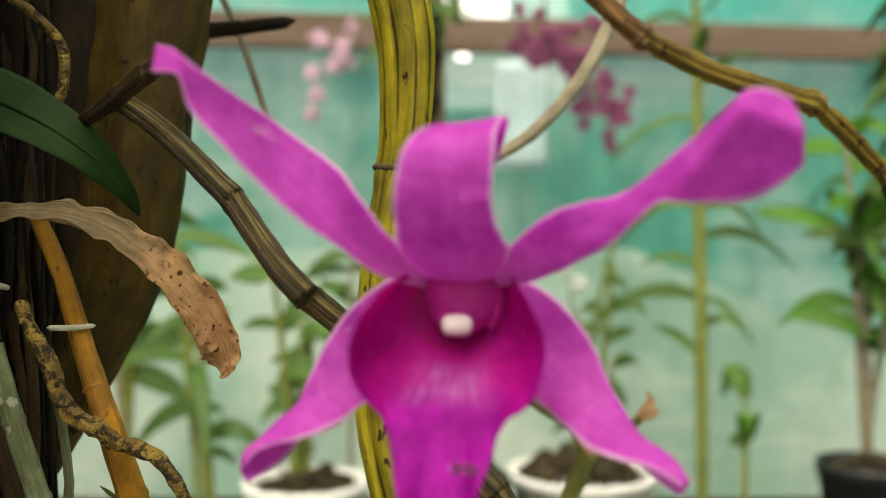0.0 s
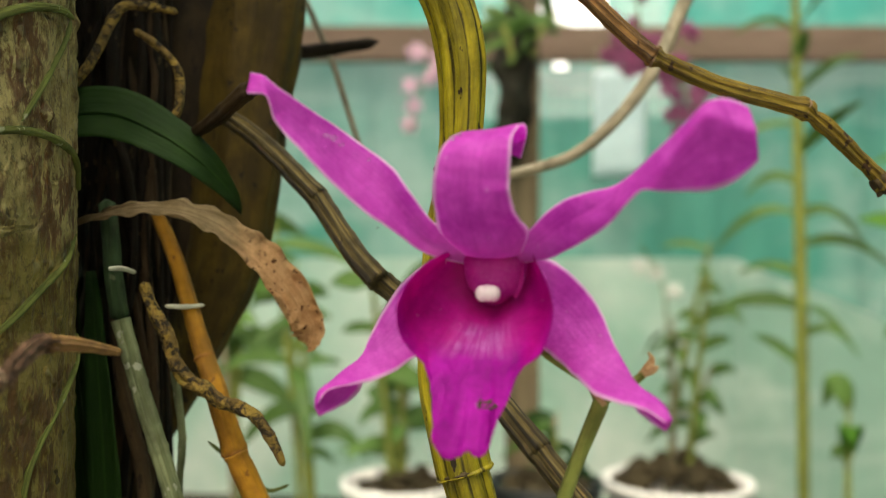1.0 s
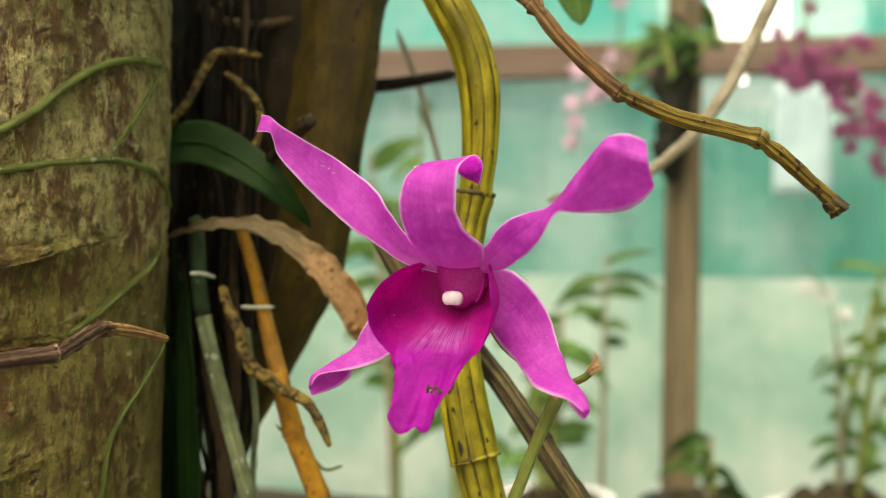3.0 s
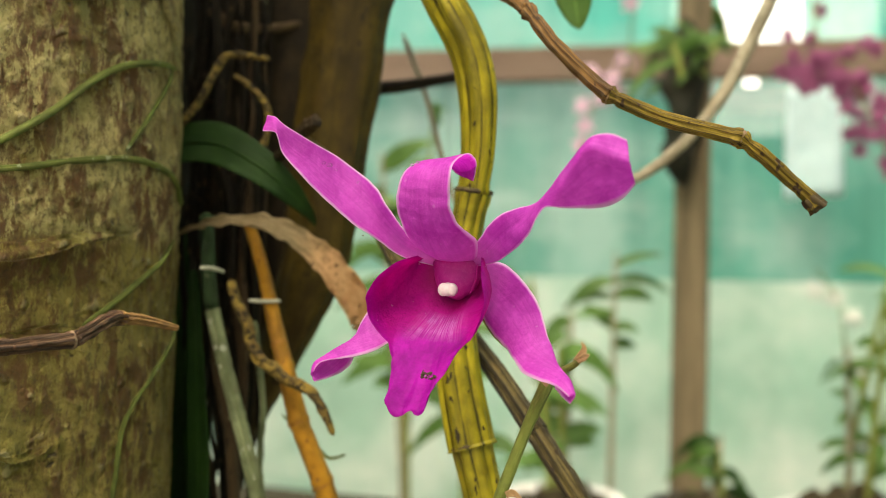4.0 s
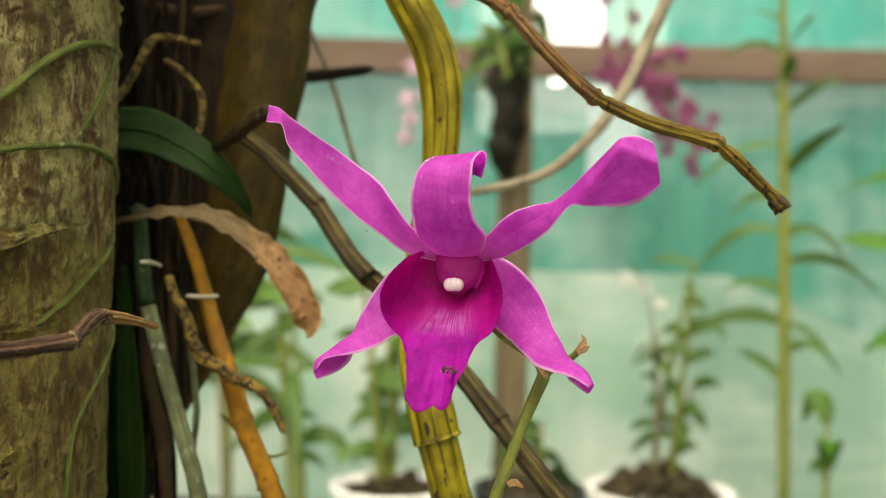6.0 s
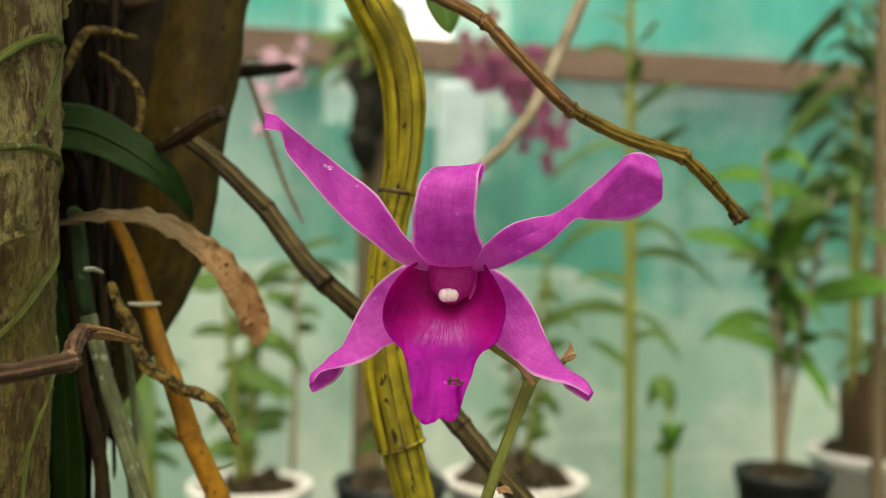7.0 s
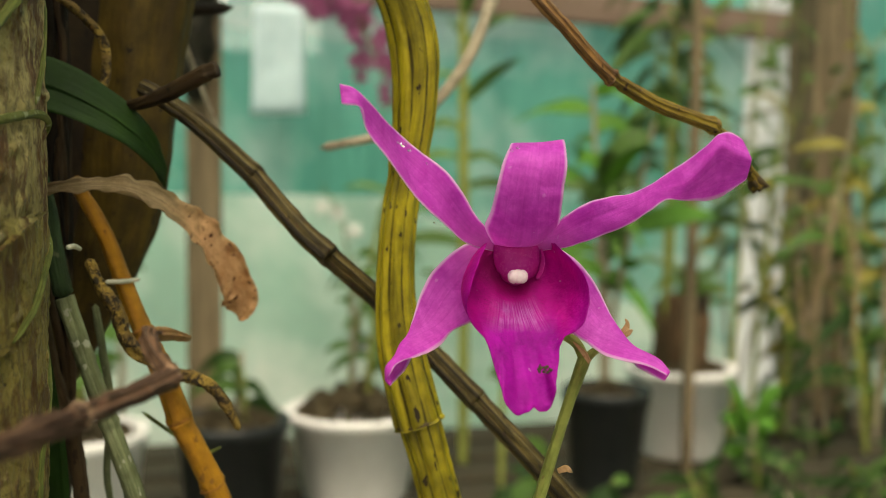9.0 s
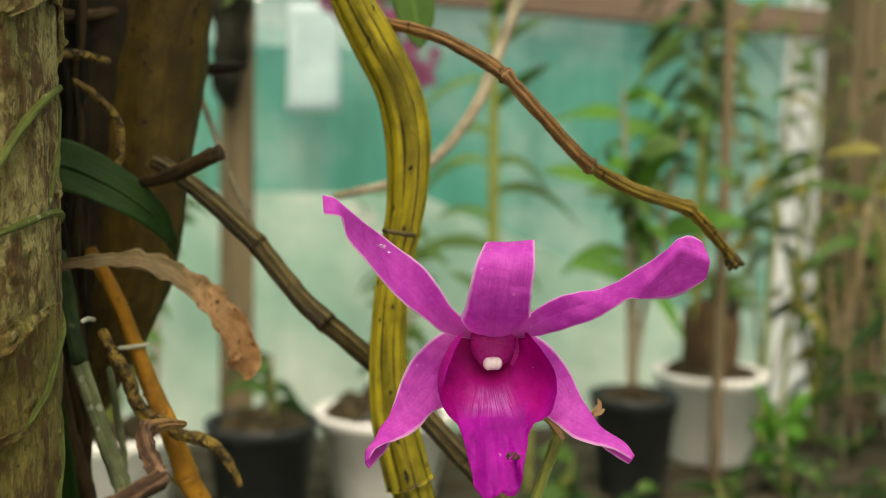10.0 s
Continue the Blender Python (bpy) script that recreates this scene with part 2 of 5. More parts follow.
STALK = cane_material("green_stalk", (0.27, 0.30, 0.07), (0.19, 0.22, 0.045), (0.16, 0.14, 0.04), 4, 0.15, 0.4, 0.15)
ORANGE = cane_material("orange_cane", (0.40, 0.19, 0.014), (0.18, 0.075, 0.010), (0.17, 0.075, 0.012), 4, 0.4, 0.45, 0.25)
GREYROOT = cane_material("grey_green_root", (0.24, 0.27, 0.14), (0.08, 0.095, 0.035), (0.33, 0.34, 0.25), 5, 0.5, 0.7, 0.6)
def blotched(name, light, mid_c, dark):
    k = Nodes(name)
    n1 = k.noise(k.obj(), 330, 4, 0.6, 0.5)
    n2 = k.noise(k.obj(), 1200, 3, 0.6)
    c = k.mix(k.ramp(n1, (0.42, 0.0), (0.54, 1.0)), light, mid_c)
    c = k.mix(k.ramp(k.noise(k.obj(), 520, 4, 0.7, 0.6), (0.49, 0.0), (0.57, 1.0)), c, dark)
    return k.done(c, 0.75, k.math("ADD", n1, n2), 0.0008, 0.2)


LICHEN = blotched("mottled_yellow_root", (0.21, 0.14, 0.028), (0.11, 0.07, 0.018), (0.022, 0.015, 0.007))
GREENROOT = cane_material("green_root", (0.22, 0.25, 0.055), (0.08, 0.095, 0.02), (0.3, 0.32, 0.18), 5, 0.6, 0.6, 0.7)
BROWNROOT = cane_material("brown_root", (0.085, 0.054, 0.024), (0.05, 0.03, 0.015), (0.03, 0.02, 0.012), 5, 0.7, 0.8, 0.8)
ORANGE_NODE = mottled("brown_node_ring", (0.20, 0.085, 0.015), (0.30, 0.13, 0.02), (0.08, 0.035, 0.01), 500, 0.7, 0.0003)
NODE = mottled("dark_node_ring", (0.03, 0.02, 0.008), (0.07, 0.045, 0.015), (0.02, 0.014, 0.006), 500, 0.7, 0.0003)
DARKGREEN = cane_material("dark_green_root", (0.035, 0.065, 0.022), (0.012, 0.022, 0.008), (0.09, 0.10, 0.05), 5, 0.5, 0.6, 0.5)
# brown root with the deep shade between trunk and log put into its colour
SHADEROOT = cane_material("shade_darkened_root", (0.022, 0.014, 0.006), (0.009, 0.006, 0.003), (0.07, 0.05, 0.02), 5, 0.7, 0.8, 0.8)
PALESTEM = cane_material("pale_dry_stem", (0.42, 0.37, 0.27), (0.2, 0.15, 0.08), (0.16, 0.11, 0.06), 5, 0.5, 0.7, 0.6)
WHITE_ROOT = mottled("white_root_tip", (0.30, 0.30, 0.22), (0.46, 0.45, 0.35), (0.3, 0.27, 0.2), 300, 0.8, 0.0003)
DRYLEAF_TAN = mottled("dry_leaf_tan", (0.46, 0.26, 0.11), (0.62, 0.40, 0.22), (0.15, 0.06, 0.02), 230, 0.8, 0.0012, translucent=0.2)
def dry_leaf_material(name, bleached):
    """Withered leaf: grey-brown; with bleached, tan and speckled in its outer half."""
    k = Nodes(name)
    sep = k.n("SeparateXYZ")
    k.link(k.uv(1, 1), sep.inputs[0])
    line = k.noise(k.uv(22, 1.5), 1.0, 4, 0.65, 0.3)
    blot = k.noise(k.obj(), 260, 5, 0.65)
    c = k.mix(k.ramp(blot, (0.35, 0.0), (0.65, 1.0)), (0.23, 0.165, 0.08), (0.36, 0.27, 0.15))
    c = k.mix(k.math("MULTIPLY", k.ramp(line, (0.48, 0.0), (0.6, 1.0)), 0.7), c, (0.11, 0.07, 0.03))
    if bleached:
        tan = k.mix(k.ramp(blot, (0.38, 0.0), (0.62, 1.0)), (0.42, 0.22, 0.09), (0.62, 0.38, 0.19))
        tan = k.mix(k.math("MULTIPLY", k.ramp(line, (0.5, 0.0), (0.62, 1.0)), 0.4), tan, (0.26, 0.12, 0.045))
        tan = k.mix(k.ramp(k.noise(k.obj(), 900, 3, 0.6), (0.60, 0.0), (0.66, 1.0)), tan, (0.10, 0.04, 0.015))
        at = k.math("ADD", sep.outputs[1], k.math("MULTIPLY", k.math("SUBTRACT", blot, 0.5), 0.35))
        c = k.mix(k.ramp(at, (0.40, 0.0), (0.56, 1.0)), c, tan)
    return k.done(c, 0.8, k.math("ADD", line, k.math("MULTIPLY", blot, 0.8)), 0.0009, 0.2, 0.15)


DRYLEAF_GREY = dry_leaf_material("dry_leaf_grey", False)
DRYLEAF = dry_leaf_material("dry_leaf_bleached", True)
BARK = bark_material()
SLAB = cane_material("golden_brown_sheath", (0.078, 0.049, 0.006), (0.022, 0.013, 0.003), (0.012, 0.007, 0.003), 5, 0.5, 0.6, 0.5)
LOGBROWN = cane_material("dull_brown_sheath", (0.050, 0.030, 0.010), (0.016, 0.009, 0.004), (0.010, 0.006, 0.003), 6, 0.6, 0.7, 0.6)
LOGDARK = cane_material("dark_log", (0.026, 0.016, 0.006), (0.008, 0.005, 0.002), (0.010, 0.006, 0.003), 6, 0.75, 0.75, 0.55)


def leaf_material(name, a, b, rough=0.4):
    k = Nodes(name)
    sep = k.n("SeparateXYZ")
    k.link(k.uv(1, 1), sep.inputs[0])
    n1 = k.noise(k.obj(), 90, 4, 0.6)
    n2 = k.noise(k.uv(40, 3), 1.0, 3, 0.6)
    c = k.mix(k.ramp(n1, (0.3, 0.0), (0.7, 1.0)), a, b)
    c = k.mix(k.math("MULTIPLY", k.ramp(n2, (0.4, 0.0), (0.7, 1.0)), 0.3), c, tuple(x * 0.6 for x in a))
    d = k.math("ABSOLUTE", k.math("SUBTRACT", sep.outputs[0], 0.5))
    c = k.mix(k.ramp(d, (0.0, 0.5), (0.05, 0.0)), c, tuple(min(1, x * 1.8) for x in b))
    return k.done(c, rough, n2, 0.0003, 0.2, 0.35)


LEAF = leaf_material("dark_green_leaf", (0.012, 0.038, 0.005), (0.024, 0.062, 0.008), 0.5)
LEAF_MID = leaf_material("mid_green_leaf", (0.055, 0.115, 0.022), (0.09, 0.17, 0.034))
LEAF_LIGHT = leaf_material("yellow_green_leaf", (0.085, 0.175, 0.035), (0.14, 0.245, 0.06))
LEAF_BRIGHT = leaf_material("fresh_green_leaf", (0.06, 0.17, 0.016), (0.105, 0.26, 0.03))
LEAF_YELLOW = leaf_material("yellowed_leaf", (0.22, 0.19, 0.035), (0.30, 0.27, 0.06))


# ---- mesh helpers ----
def mesh_object(name, verts, faces, mat, parent=None, label="", uvs=None, smooth=True):
    me = bpy.data.meshes.new(name)
    me.from_pydata([tuple(v) for v in verts], [], faces)
    if uvs is not None:
        layer = me.uv_layers.new(name="UVMap")
        for loop in me.loops:
            layer.data[loop.index].uv = uvs[loop.vertex_index]
    if smooth:
        me.polygons.foreach_set("use_smooth", [True] * len(me.polygons))
    me.materials.append(mat)
    ob = new(name, me)
    if parent is not None:
        ob.parent = parent
    if label:
        tagged(ob, label)
    return ob


def part(name, bm, material, parent, label=""):
    me = bpy.data.meshes.new(name)
    bm.to_mesh(me)
    bm.free()
    me.materials.append(material)
    ob = new(name, me)
    ob.parent = parent
    if label:
        tagged(ob, label)
    return ob


def thing(name, place, label, category, group="", kind=""):
    ob = new(name)
    ob.location = place
    ob.empty_display_size = 0.01
    return tagged(ob, label, category, group, kind)


def spline(points, n):
    """n + 1 even samples of a smooth curve through the points (rows of numbers)."""
    p = np.array(points, float)
    p = np.vstack([2 * p[0] - p[1], p, 2 * p[-1] - p[-2]])
    out = []
    segs = len(p) - 3
    for s in np.linspace(0, segs, n + 1):
        i = min(int(s), segs - 1)
        f = s - i
        a, b, c, d = p[i:i + 4]
        out.append(0.5 * (2 * b + (c - a) * f + (2 * a - 5 * b + 4 * c - d) * f * f + (3 * b - a - 3 * c + d) * f ** 3))
    return np.array(out)


def unit(v):
    return v / (np.linalg.norm(v) + 1e-12)


def tube(name, points, radii, mat, parent=None, label="", sides=16, step=0.0015, ridge=(0, 0.0), rough=0.04, seed=0,
         nodes=(), node_bulge=0.12, end_round=True, unit_scale=MM, flat=None):
    """A stem through the points (mm) with the given radii (mm): ridged lengthwise, uneven, thicker at its nodes (fractions of its length)."""
    pts = np.array(points, float) * unit_scale
    r = np.array(radii, float) * unit_scale
    length = np.sum(np.linalg.norm(np.diff(pts, axis=0), axis=1))
    n = int(max(6, min(160, length / step)))
    c = spline(np.column_stack([pts, np.interp(np.linspace(0, 1, len(pts)), np.linspace(0, 1, len(r)), r)]), n)
    xyz, rr = c[:, :3], c[:, 3]
    verts, uvs, faces = [], [], []
    tangent = np.gradient(xyz, axis=0)
    side = unit(np.cross(tangent[0], (0.3, -0.9, 0.2)))
    along = np.concatenate([[0], np.cumsum(np.linalg.norm(np.diff(xyz, axis=0), axis=1))])
    for i in range(n + 1):
        t = unit(tangent[i])
        side = unit(side - t * side.dot(t))
        up = np.cross(t, side)
        s = i / n
        k = 1.0
        for q in nodes:
            d = (s - q) * length / max(rr[i], 1e-6)
            k += node_bulge * math.exp(-(d / 0.35) ** 2) - 0.5 * node_bulge * math.exp(-((d - 0.8) / 0.5) ** 2)
        if end_round:
            e = min(along[i], along[-1] - along[i]) / max(rr[i], 1e-6)
            k *= math.sqrt(max(0.02, 1 - max(0, 1 - e / 0.6) ** 2))
        for j in range(sides + 1):
            a = 2 * math.pi * j / sides
            wob = noise.noise(Vector((math.cos(a) * 1.3 + seed * 7.1, math.sin(a) * 1.3, along[i] / max(r.mean(), 1e-6) * 0.45)))
            g = 1 + (ridge[1] * abs(math.sin(ridge[0] * a / 2)) - ridge[1] * 0.6 if ridge[0] else 0) + rough * wob + 0.45 * rough * noise.noise(Vector((math.cos(a) * 4 + seed * 3.7, math.sin(a) * 4, along[i] / max(r.mean(), 1e-6) * 1.3)))
            out = math.cos(a) * side + math.sin(a) * up
            if flat:
                thin = np.array([math.sin(radians(flat[0])), math.cos(radians(flat[0])), 0.0])
                out = out + (flat[1] - 1) * out.dot(thin) * thin
            verts.append(xyz[i] + rr[i] * k * g * out)
            uvs.append((j / sides, along[i]))
    w = sides + 1
    for i in range(n):
        for j in range(sides):
            faces.append((i * w + j, i * w + j + 1, (i + 1) * w + j + 1, (i + 1) * w + j))
    for row, tip in ((0, xyz[0]), (n, xyz[-1])):
        verts.append(tip)
        uvs.append((0.5, along[row]))
        for j in range(sides):
            f = (row * w + j, row * w + j + 1, len(verts) - 1)
            faces.append(f if row else f[::-1])
    return mesh_object(name, verts, faces, mat, parent, label, uvs)


def blade(name, stations, mat, parent=None, label="", n=40, across=14, thick=0.35, ruffle=0.0, seed=0, scale=MM, facing=(0, -1, 0), carry=False):
    """A petal or leaf swept along its midrib. Stations: x, y, z, half width (mm), twist (degrees), cup (share of the half width
    by which the edges bend to the front)."""
    s = spline(stations, n)
    c = s[:, :3] * scale
    tangent = np.gradient(c, axis=0)
    face = np.array(facing, float)
    verts, uvs, faces = [], [], []
    m = across + 1
    prev = None
    grid = np.zeros((n + 1, m, 3))
    normal = np.zeros((n + 1, m, 3))
    for i in range(n + 1):
        t = unit(tangent[i])
        front = face - t * face.dot(t)
        if prev is not None and (carry or np.linalg.norm(front) < 0.7):
            front = prev - t * prev.dot(t)
        if prev is not None and unit(front).dot(prev) < 0:
            front = -front
        front = unit(front)
        prev = front
        w0 = np.cross(front, t)
        a = radians(s[i, 4])
        wide = w0 * math.cos(a) + front * math.sin(a)
        nor = front * math.cos(a) - w0 * math.sin(a)
        hw = max(s[i, 3], 0.02) * scale
        for j in range(m):
            u = 2 * j / across - 1
            wave = ruffle * scale * noise.noise(Vector((i * 0.22 + seed, u * 2.2, seed * 3.3))) * abs(u) ** 1.5
            grid[i, j] = c[i] + wide * hw * u + nor * (hw * s[i, 5] * u * u + wave)
            normal[i, j] = nor
    th = thick * scale / 2
    for layer in (1, -1):
        for i in range(n + 1):
            for j in range(m):
                u = abs(2 * j / across - 1)
                verts.append(grid[i, j] + layer * th * (1 - 0.75 * u ** 4) * normal[i, j])
                uvs.append((j / across, i / n))
    o = (n + 1) * m
    for i in range(n):
        for j in range(across):
            q = (i * m + j, i * m + j + 1, (i + 1) * m + j + 1, (i + 1) * m + j)
            faces.append(q)
            faces.append(tuple(o + v for v in q[::-1]))
    border = [(0, j) for j in range(m)] + [(i, across) for i in range(1, n + 1)] + [(n, j) for j in range(across - 1, -1, -1)] + [(i, 0) for i in range(n - 1, 0, -1)]
    for a_, b_ in zip(border, border[1:] + border[:1]):
        p, q = a_[0] * m + a_[1], b_[0] * m + b_[1]
        faces.append((q, p, o + p, o + q))
    return mesh_object(name, verts, faces, mat, parent, label, uvs)


def petal_patch(name, upper, fold, lower, mat, parent, label="", n=64, across=18, thick=0.4, ruffle=0.4, seed=0, crease=0.0):
    """A petal between its upper and lower margin, bent through a fold line between them (all mm, base to tip)."""
    a, c, b = (spline(np.array(q, float), n) for q in (upper, fold, lower))
    m = across + 1
    grid = np.zeros((n + 1, m, 3))
    for i in range(n + 1):
        k = 2 * c[i] - (a[i] + b[i]) / 2
        for j in range(m):
            v = j / across
            wave = ruffle * noise.noise(Vector((i * 0.2 + seed, v * 2.4, seed * 3.3))) * (0.35 + 0.65 * abs(2 * v - 1)) * min(1.0, i / 12)
            bent = a[i] * (1 - 2 * v) + c[i] * 2 * v if v < 0.5 else c[i] * (2 - 2 * v) + b[i] * (2 * v - 1)
            smooth = a[i] * (1 - v) ** 2 + 2 * k * v * (1 - v) + b[i] * v * v
            grid[i, j] = smooth * (1 - crease) + bent * crease + np.array([0.25 * wave, wave, 0.35 * wave])
    normal = np.cross(np.gradient(grid, axis=0), np.gradient(grid, axis=1))
    normal /= np.maximum(np.linalg.norm(normal, axis=2, keepdims=True), 1e-9)
    if normal[n // 3, across // 2, 1] > 0:
        normal = -normal
    verts, uvs, faces = [], [], []
    for layer in (1, -1):
        for i in range(n + 1):
            for j in range(m):
                u = abs(2 * j / across - 1)
                verts.append((grid[i, j] + layer * thick / 2 * (1 - 0.75 * u ** 4) * normal[i, j]) * MM)
                uvs.append((j / across, i / n))
    o = (n + 1) * m
    for i in range(n):
        for j in range(across):
            q = (i * m + j, i * m + j + 1, (i + 1) * m + j + 1, (i + 1) * m + j)
            faces.append(q)
            faces.append(tuple(o + v for v in q[::-1]))
    border = [(0, j) for j in range(m)] + [(i, across) for i in range(1, n + 1)] + [(n, j) for j in range(across - 1, -1, -1)] + [(i, 0) for i in range(n - 1, 0, -1)]
    for p_, q_ in zip(border, border[1:] + border[:1]):
        p, q = p_[0] * m + p_[1], q_[0] * m + q_[1]
        faces.append((q, p, o + p, o + q))
    ob = mesh_object(name, verts, faces, mat, parent, label, uvs)
    bm = bmesh.new()
    bm.from_mesh(ob.data)
    bmesh.ops.recalc_face_normals(bm, faces=bm.faces)
    bm.to_mesh(ob.data)
    bm.free()
    return ob


def box(bm, x0, x1, y0, y1, z0, z1, bevel=0.0):
    r = bmesh.ops.create_cube(bm, size=1.0, matrix=Matrix.Translation(((x0 + x1) / 2, (y0 + y1) / 2, (z0 + z1) / 2)) @ Matrix.Diagonal((x1 - x0, y1 - y0, z1 - z0, 1)))
    if bevel:
        edges = list({e for v in r["verts"] for e in v.link_edges})
        bmesh.ops.bevel(bm, geom=edges, offset=bevel, segments=2, profile=0.5, affect="EDGES")


def sheet(name, corners, nx, ny, mat, sway=0.02, seed=0, parent=None, label="", thick=0.0):
    """A hanging or lying sheet between four corners (counter-clockwise), gently folded."""
    a, b, c, d = (np.array(v, float) for v in corners)
    nor = unit(np.cross(b - a, d - a))
    verts, faces, uvs = [], [], []
    for k in ((0.0, 1.0) if thick else (0.0,)):
        for j in range(ny + 1):
            for i in range(nx + 1):
                u, v = i / nx, j / ny
                p = (a * (1 - u) + b * u) * (1 - v) + (d * (1 - u) + c * u) * v
                f = sway * (noise.noise(Vector((u * nx * 0.31 + seed, v * 1.1, seed))) + 0.5 * noise.noise(Vector((u * nx * 0.9, v * 3 + seed, 2.0))))
                verts.append(p + nor * (f + k * thick))
                uvs.append((u, v))
    w = nx + 1
    o = w * (ny + 1)
    for k in ((0, 1) if thick else (0,)):
        for j in range(ny):
            for i in range(nx):
                q = tuple(k * o + x for x in (j * w + i, j * w + i + 1, (j + 1) * w + i + 1, (j + 1) * w + i))
                faces.append(q[::-1] if k == 0 and thick else q)
    if thick:
        ring = [i for i in range(w)] + [j * w + nx for j in range(1, ny + 1)] + [ny * w + i for i in range(nx - 1, -1, -1)] + [j * w for j in range(ny - 1, 0, -1)]
        for p, q in zip(ring, ring[1:] + ring[:1]):
            faces.append((p, q, o + q, o + p))
    return mesh_object(name, verts, faces, mat, parent, label, uvs)


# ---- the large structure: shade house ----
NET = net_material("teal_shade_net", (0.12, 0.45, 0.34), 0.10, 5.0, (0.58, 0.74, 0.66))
# same net above the beam; its sunlit glow is painted in as brighter colour
NET_SUNLIT = net_material("sunlit_teal_net", (0.10, 0.66, 0.51), 0.12, 14.0, (0.45, 0.74, 0.63))
ROOF = net_material("roof_net", (0.55, 0.62, 0.56), 0.6)
PLASTIC = net_material("pale_plastic_sheet", (0.55, 0.74, 0.62), 0.08, 2.2, (0.94, 0.92, 0.85), 0.95)
WOOD = mottled("weathered_brown_wood", (0.065, 0.05, 0.026), (0.21, 0.155, 0.088), (0.05, 0.04, 0.02), 48, 0.8, 0.003, (1, 1, 0.08))
BEAMWOOD = mottled("weathered_beam_wood", (0.13, 0.085, 0.06), (0.20, 0.135, 0.10), (0.08, 0.05, 0.035), 14, 0.8, 0.002, (0.12, 1, 1))
BENCHWOOD = mottled("mossy_bench_wood", (0.018, 0.016, 0.008), (0.036, 0.028, 0.014), (0.016, 0.024, 0.007), 14, 0.9, 0.002, (0.2, 1, 1))
SOIL = mottled("greenhouse_floor", (0.16, 0.15, 0.11), (0.24, 0.22, 0.17), (0.10, 0.09, 0.06), 6, 0.9, 0.01)
WHITEPLASTIC = mottled("white_pot_plastic", (0.74, 0.72, 0.68), (0.82, 0.80, 0.76), (0.55, 0.52, 0.47), 18, 0.45, 0.0003)
BLACKPLASTIC = mottled("black_pot_plastic", (0.012, 0.014, 0.014), (0.02, 0.022, 0.022), (0.035, 0.035, 0.03), 18, 0.4, 0.0003)
FIBRE = mottled("coconut_fibre", (0.024, 0.018, 0.008), (0.055, 0.038, 0.016), (0.020, 0.032, 0.008), 40, 0.9, 0.004)
HUSK = mottled("coconut_husk", (0.06, 0.036, 0.016), (0.12, 0.07, 0.035), (0.05, 0.05, 0.015), 30, 0.9, 0.004, (1, 1, 0.3))
HUSKDARK = mottled("dark_husk", (0.008, 0.007, 0.004), (0.020, 0.016, 0.008), (0.012, 0.026, 0.007), 60, 0.9, 0.004)

bm = bmesh.new()
bmesh.ops.create_grid(bm, x_segments=40, y_segments=40, size=60)
for v in bm.verts:
    v.co.z = 0.02 * noise.noise(v.co * 0.6)
ground = tagged(part("ground", bm, SOIL, None), "trodden brown earth floor of the shade house", "ground", kind="structure")

W0, W1, TAN = -2.6, 2.6, math.tan(radians(6))


def back(x, off=0.0):
    """y of the back wall at x."""
    return 3.35 + x * TAN + off


def wall_net(name, x0, x1, z0, z1, mat, label, seed, off=0.0, sway=0.03, hole=None):
    ob = sheet(name, [(x0, back(x0, off), z0), (x1, back(x1, off), z0), (x1, back(x1, off), z1), (x0, back(x0, off), z1)],
               max(6, int((x1 - x0) * (44 if hole else 16))), 110 if hole else 8, mat, sway, seed)
    if hole:
        bm = bmesh.new()
        bm.from_mesh(ob.data)
        bmesh.ops.delete(bm, geom=[f for f in bm.faces if (f.calc_center_median().xz - Vector(hole)).length < 0.028], context="FACES")
        bm.to_mesh(ob.data)
        bm.free()
    return tagged(ob, label, "shade net", kind="structure")


wall_net("wall_north", W0, 2.33, 0.0, 1.95, NET, "teal woven shade net wall with soft folds", 1, hole=(0.075, 1.898))
wall_net("wall_north_upper_left", W0, -0.03, 1.95, 2.7, NET_SUNLIT, "teal shade net above the beam, its sunlit glow put into the colour", 2)
wall_net("wall_north_upper_right", 0.23, 2.4, 1.95, 2.7, NET_SUNLIT, "teal shade net above the beam, its sunlit glow put into the colour", 3)
WHITESHEET = net_material("white_plastic_wall", (0.92, 0.93, 0.91), 0.06, 5.0, (0.95, 0.95, 0.93))
CLEARSHEET = net_material("clear_plastic_pane", (0.92, 0.93, 0.91), 0.8, 5.0)
wall_net("wall_north_pane", -0.03, 0.23, 1.95, 2.7, CLEARSHEET, "bright white plastic pane in the upper net", 6)
glow = Nodes("bright_overcast_sky")
glow.b.inputs["Emission Color"].default_value = (1.0, 1.0, 0.98, 1)
glow.b.inputs["Emission Strength"].default_value = 1.0
glow.done((0.9, 0.9, 0.9), 1.0)
tagged(sheet("backdrop", [(-0.4, 6.0, 2.1), (0.8, 6.0, 2.1), (0.8, 6.0, 3.7), (-0.4, 6.0, 3.7)], 4, 4, glow.m, 0.0, 1), "bright white sky seen beyond the net", "sky", kind="structure")
wall_net("wall_north_end", 2.33, 2.62, 0.0, 2.7, WHITESHEET, "white translucent plastic sheet closing the corner", 4)
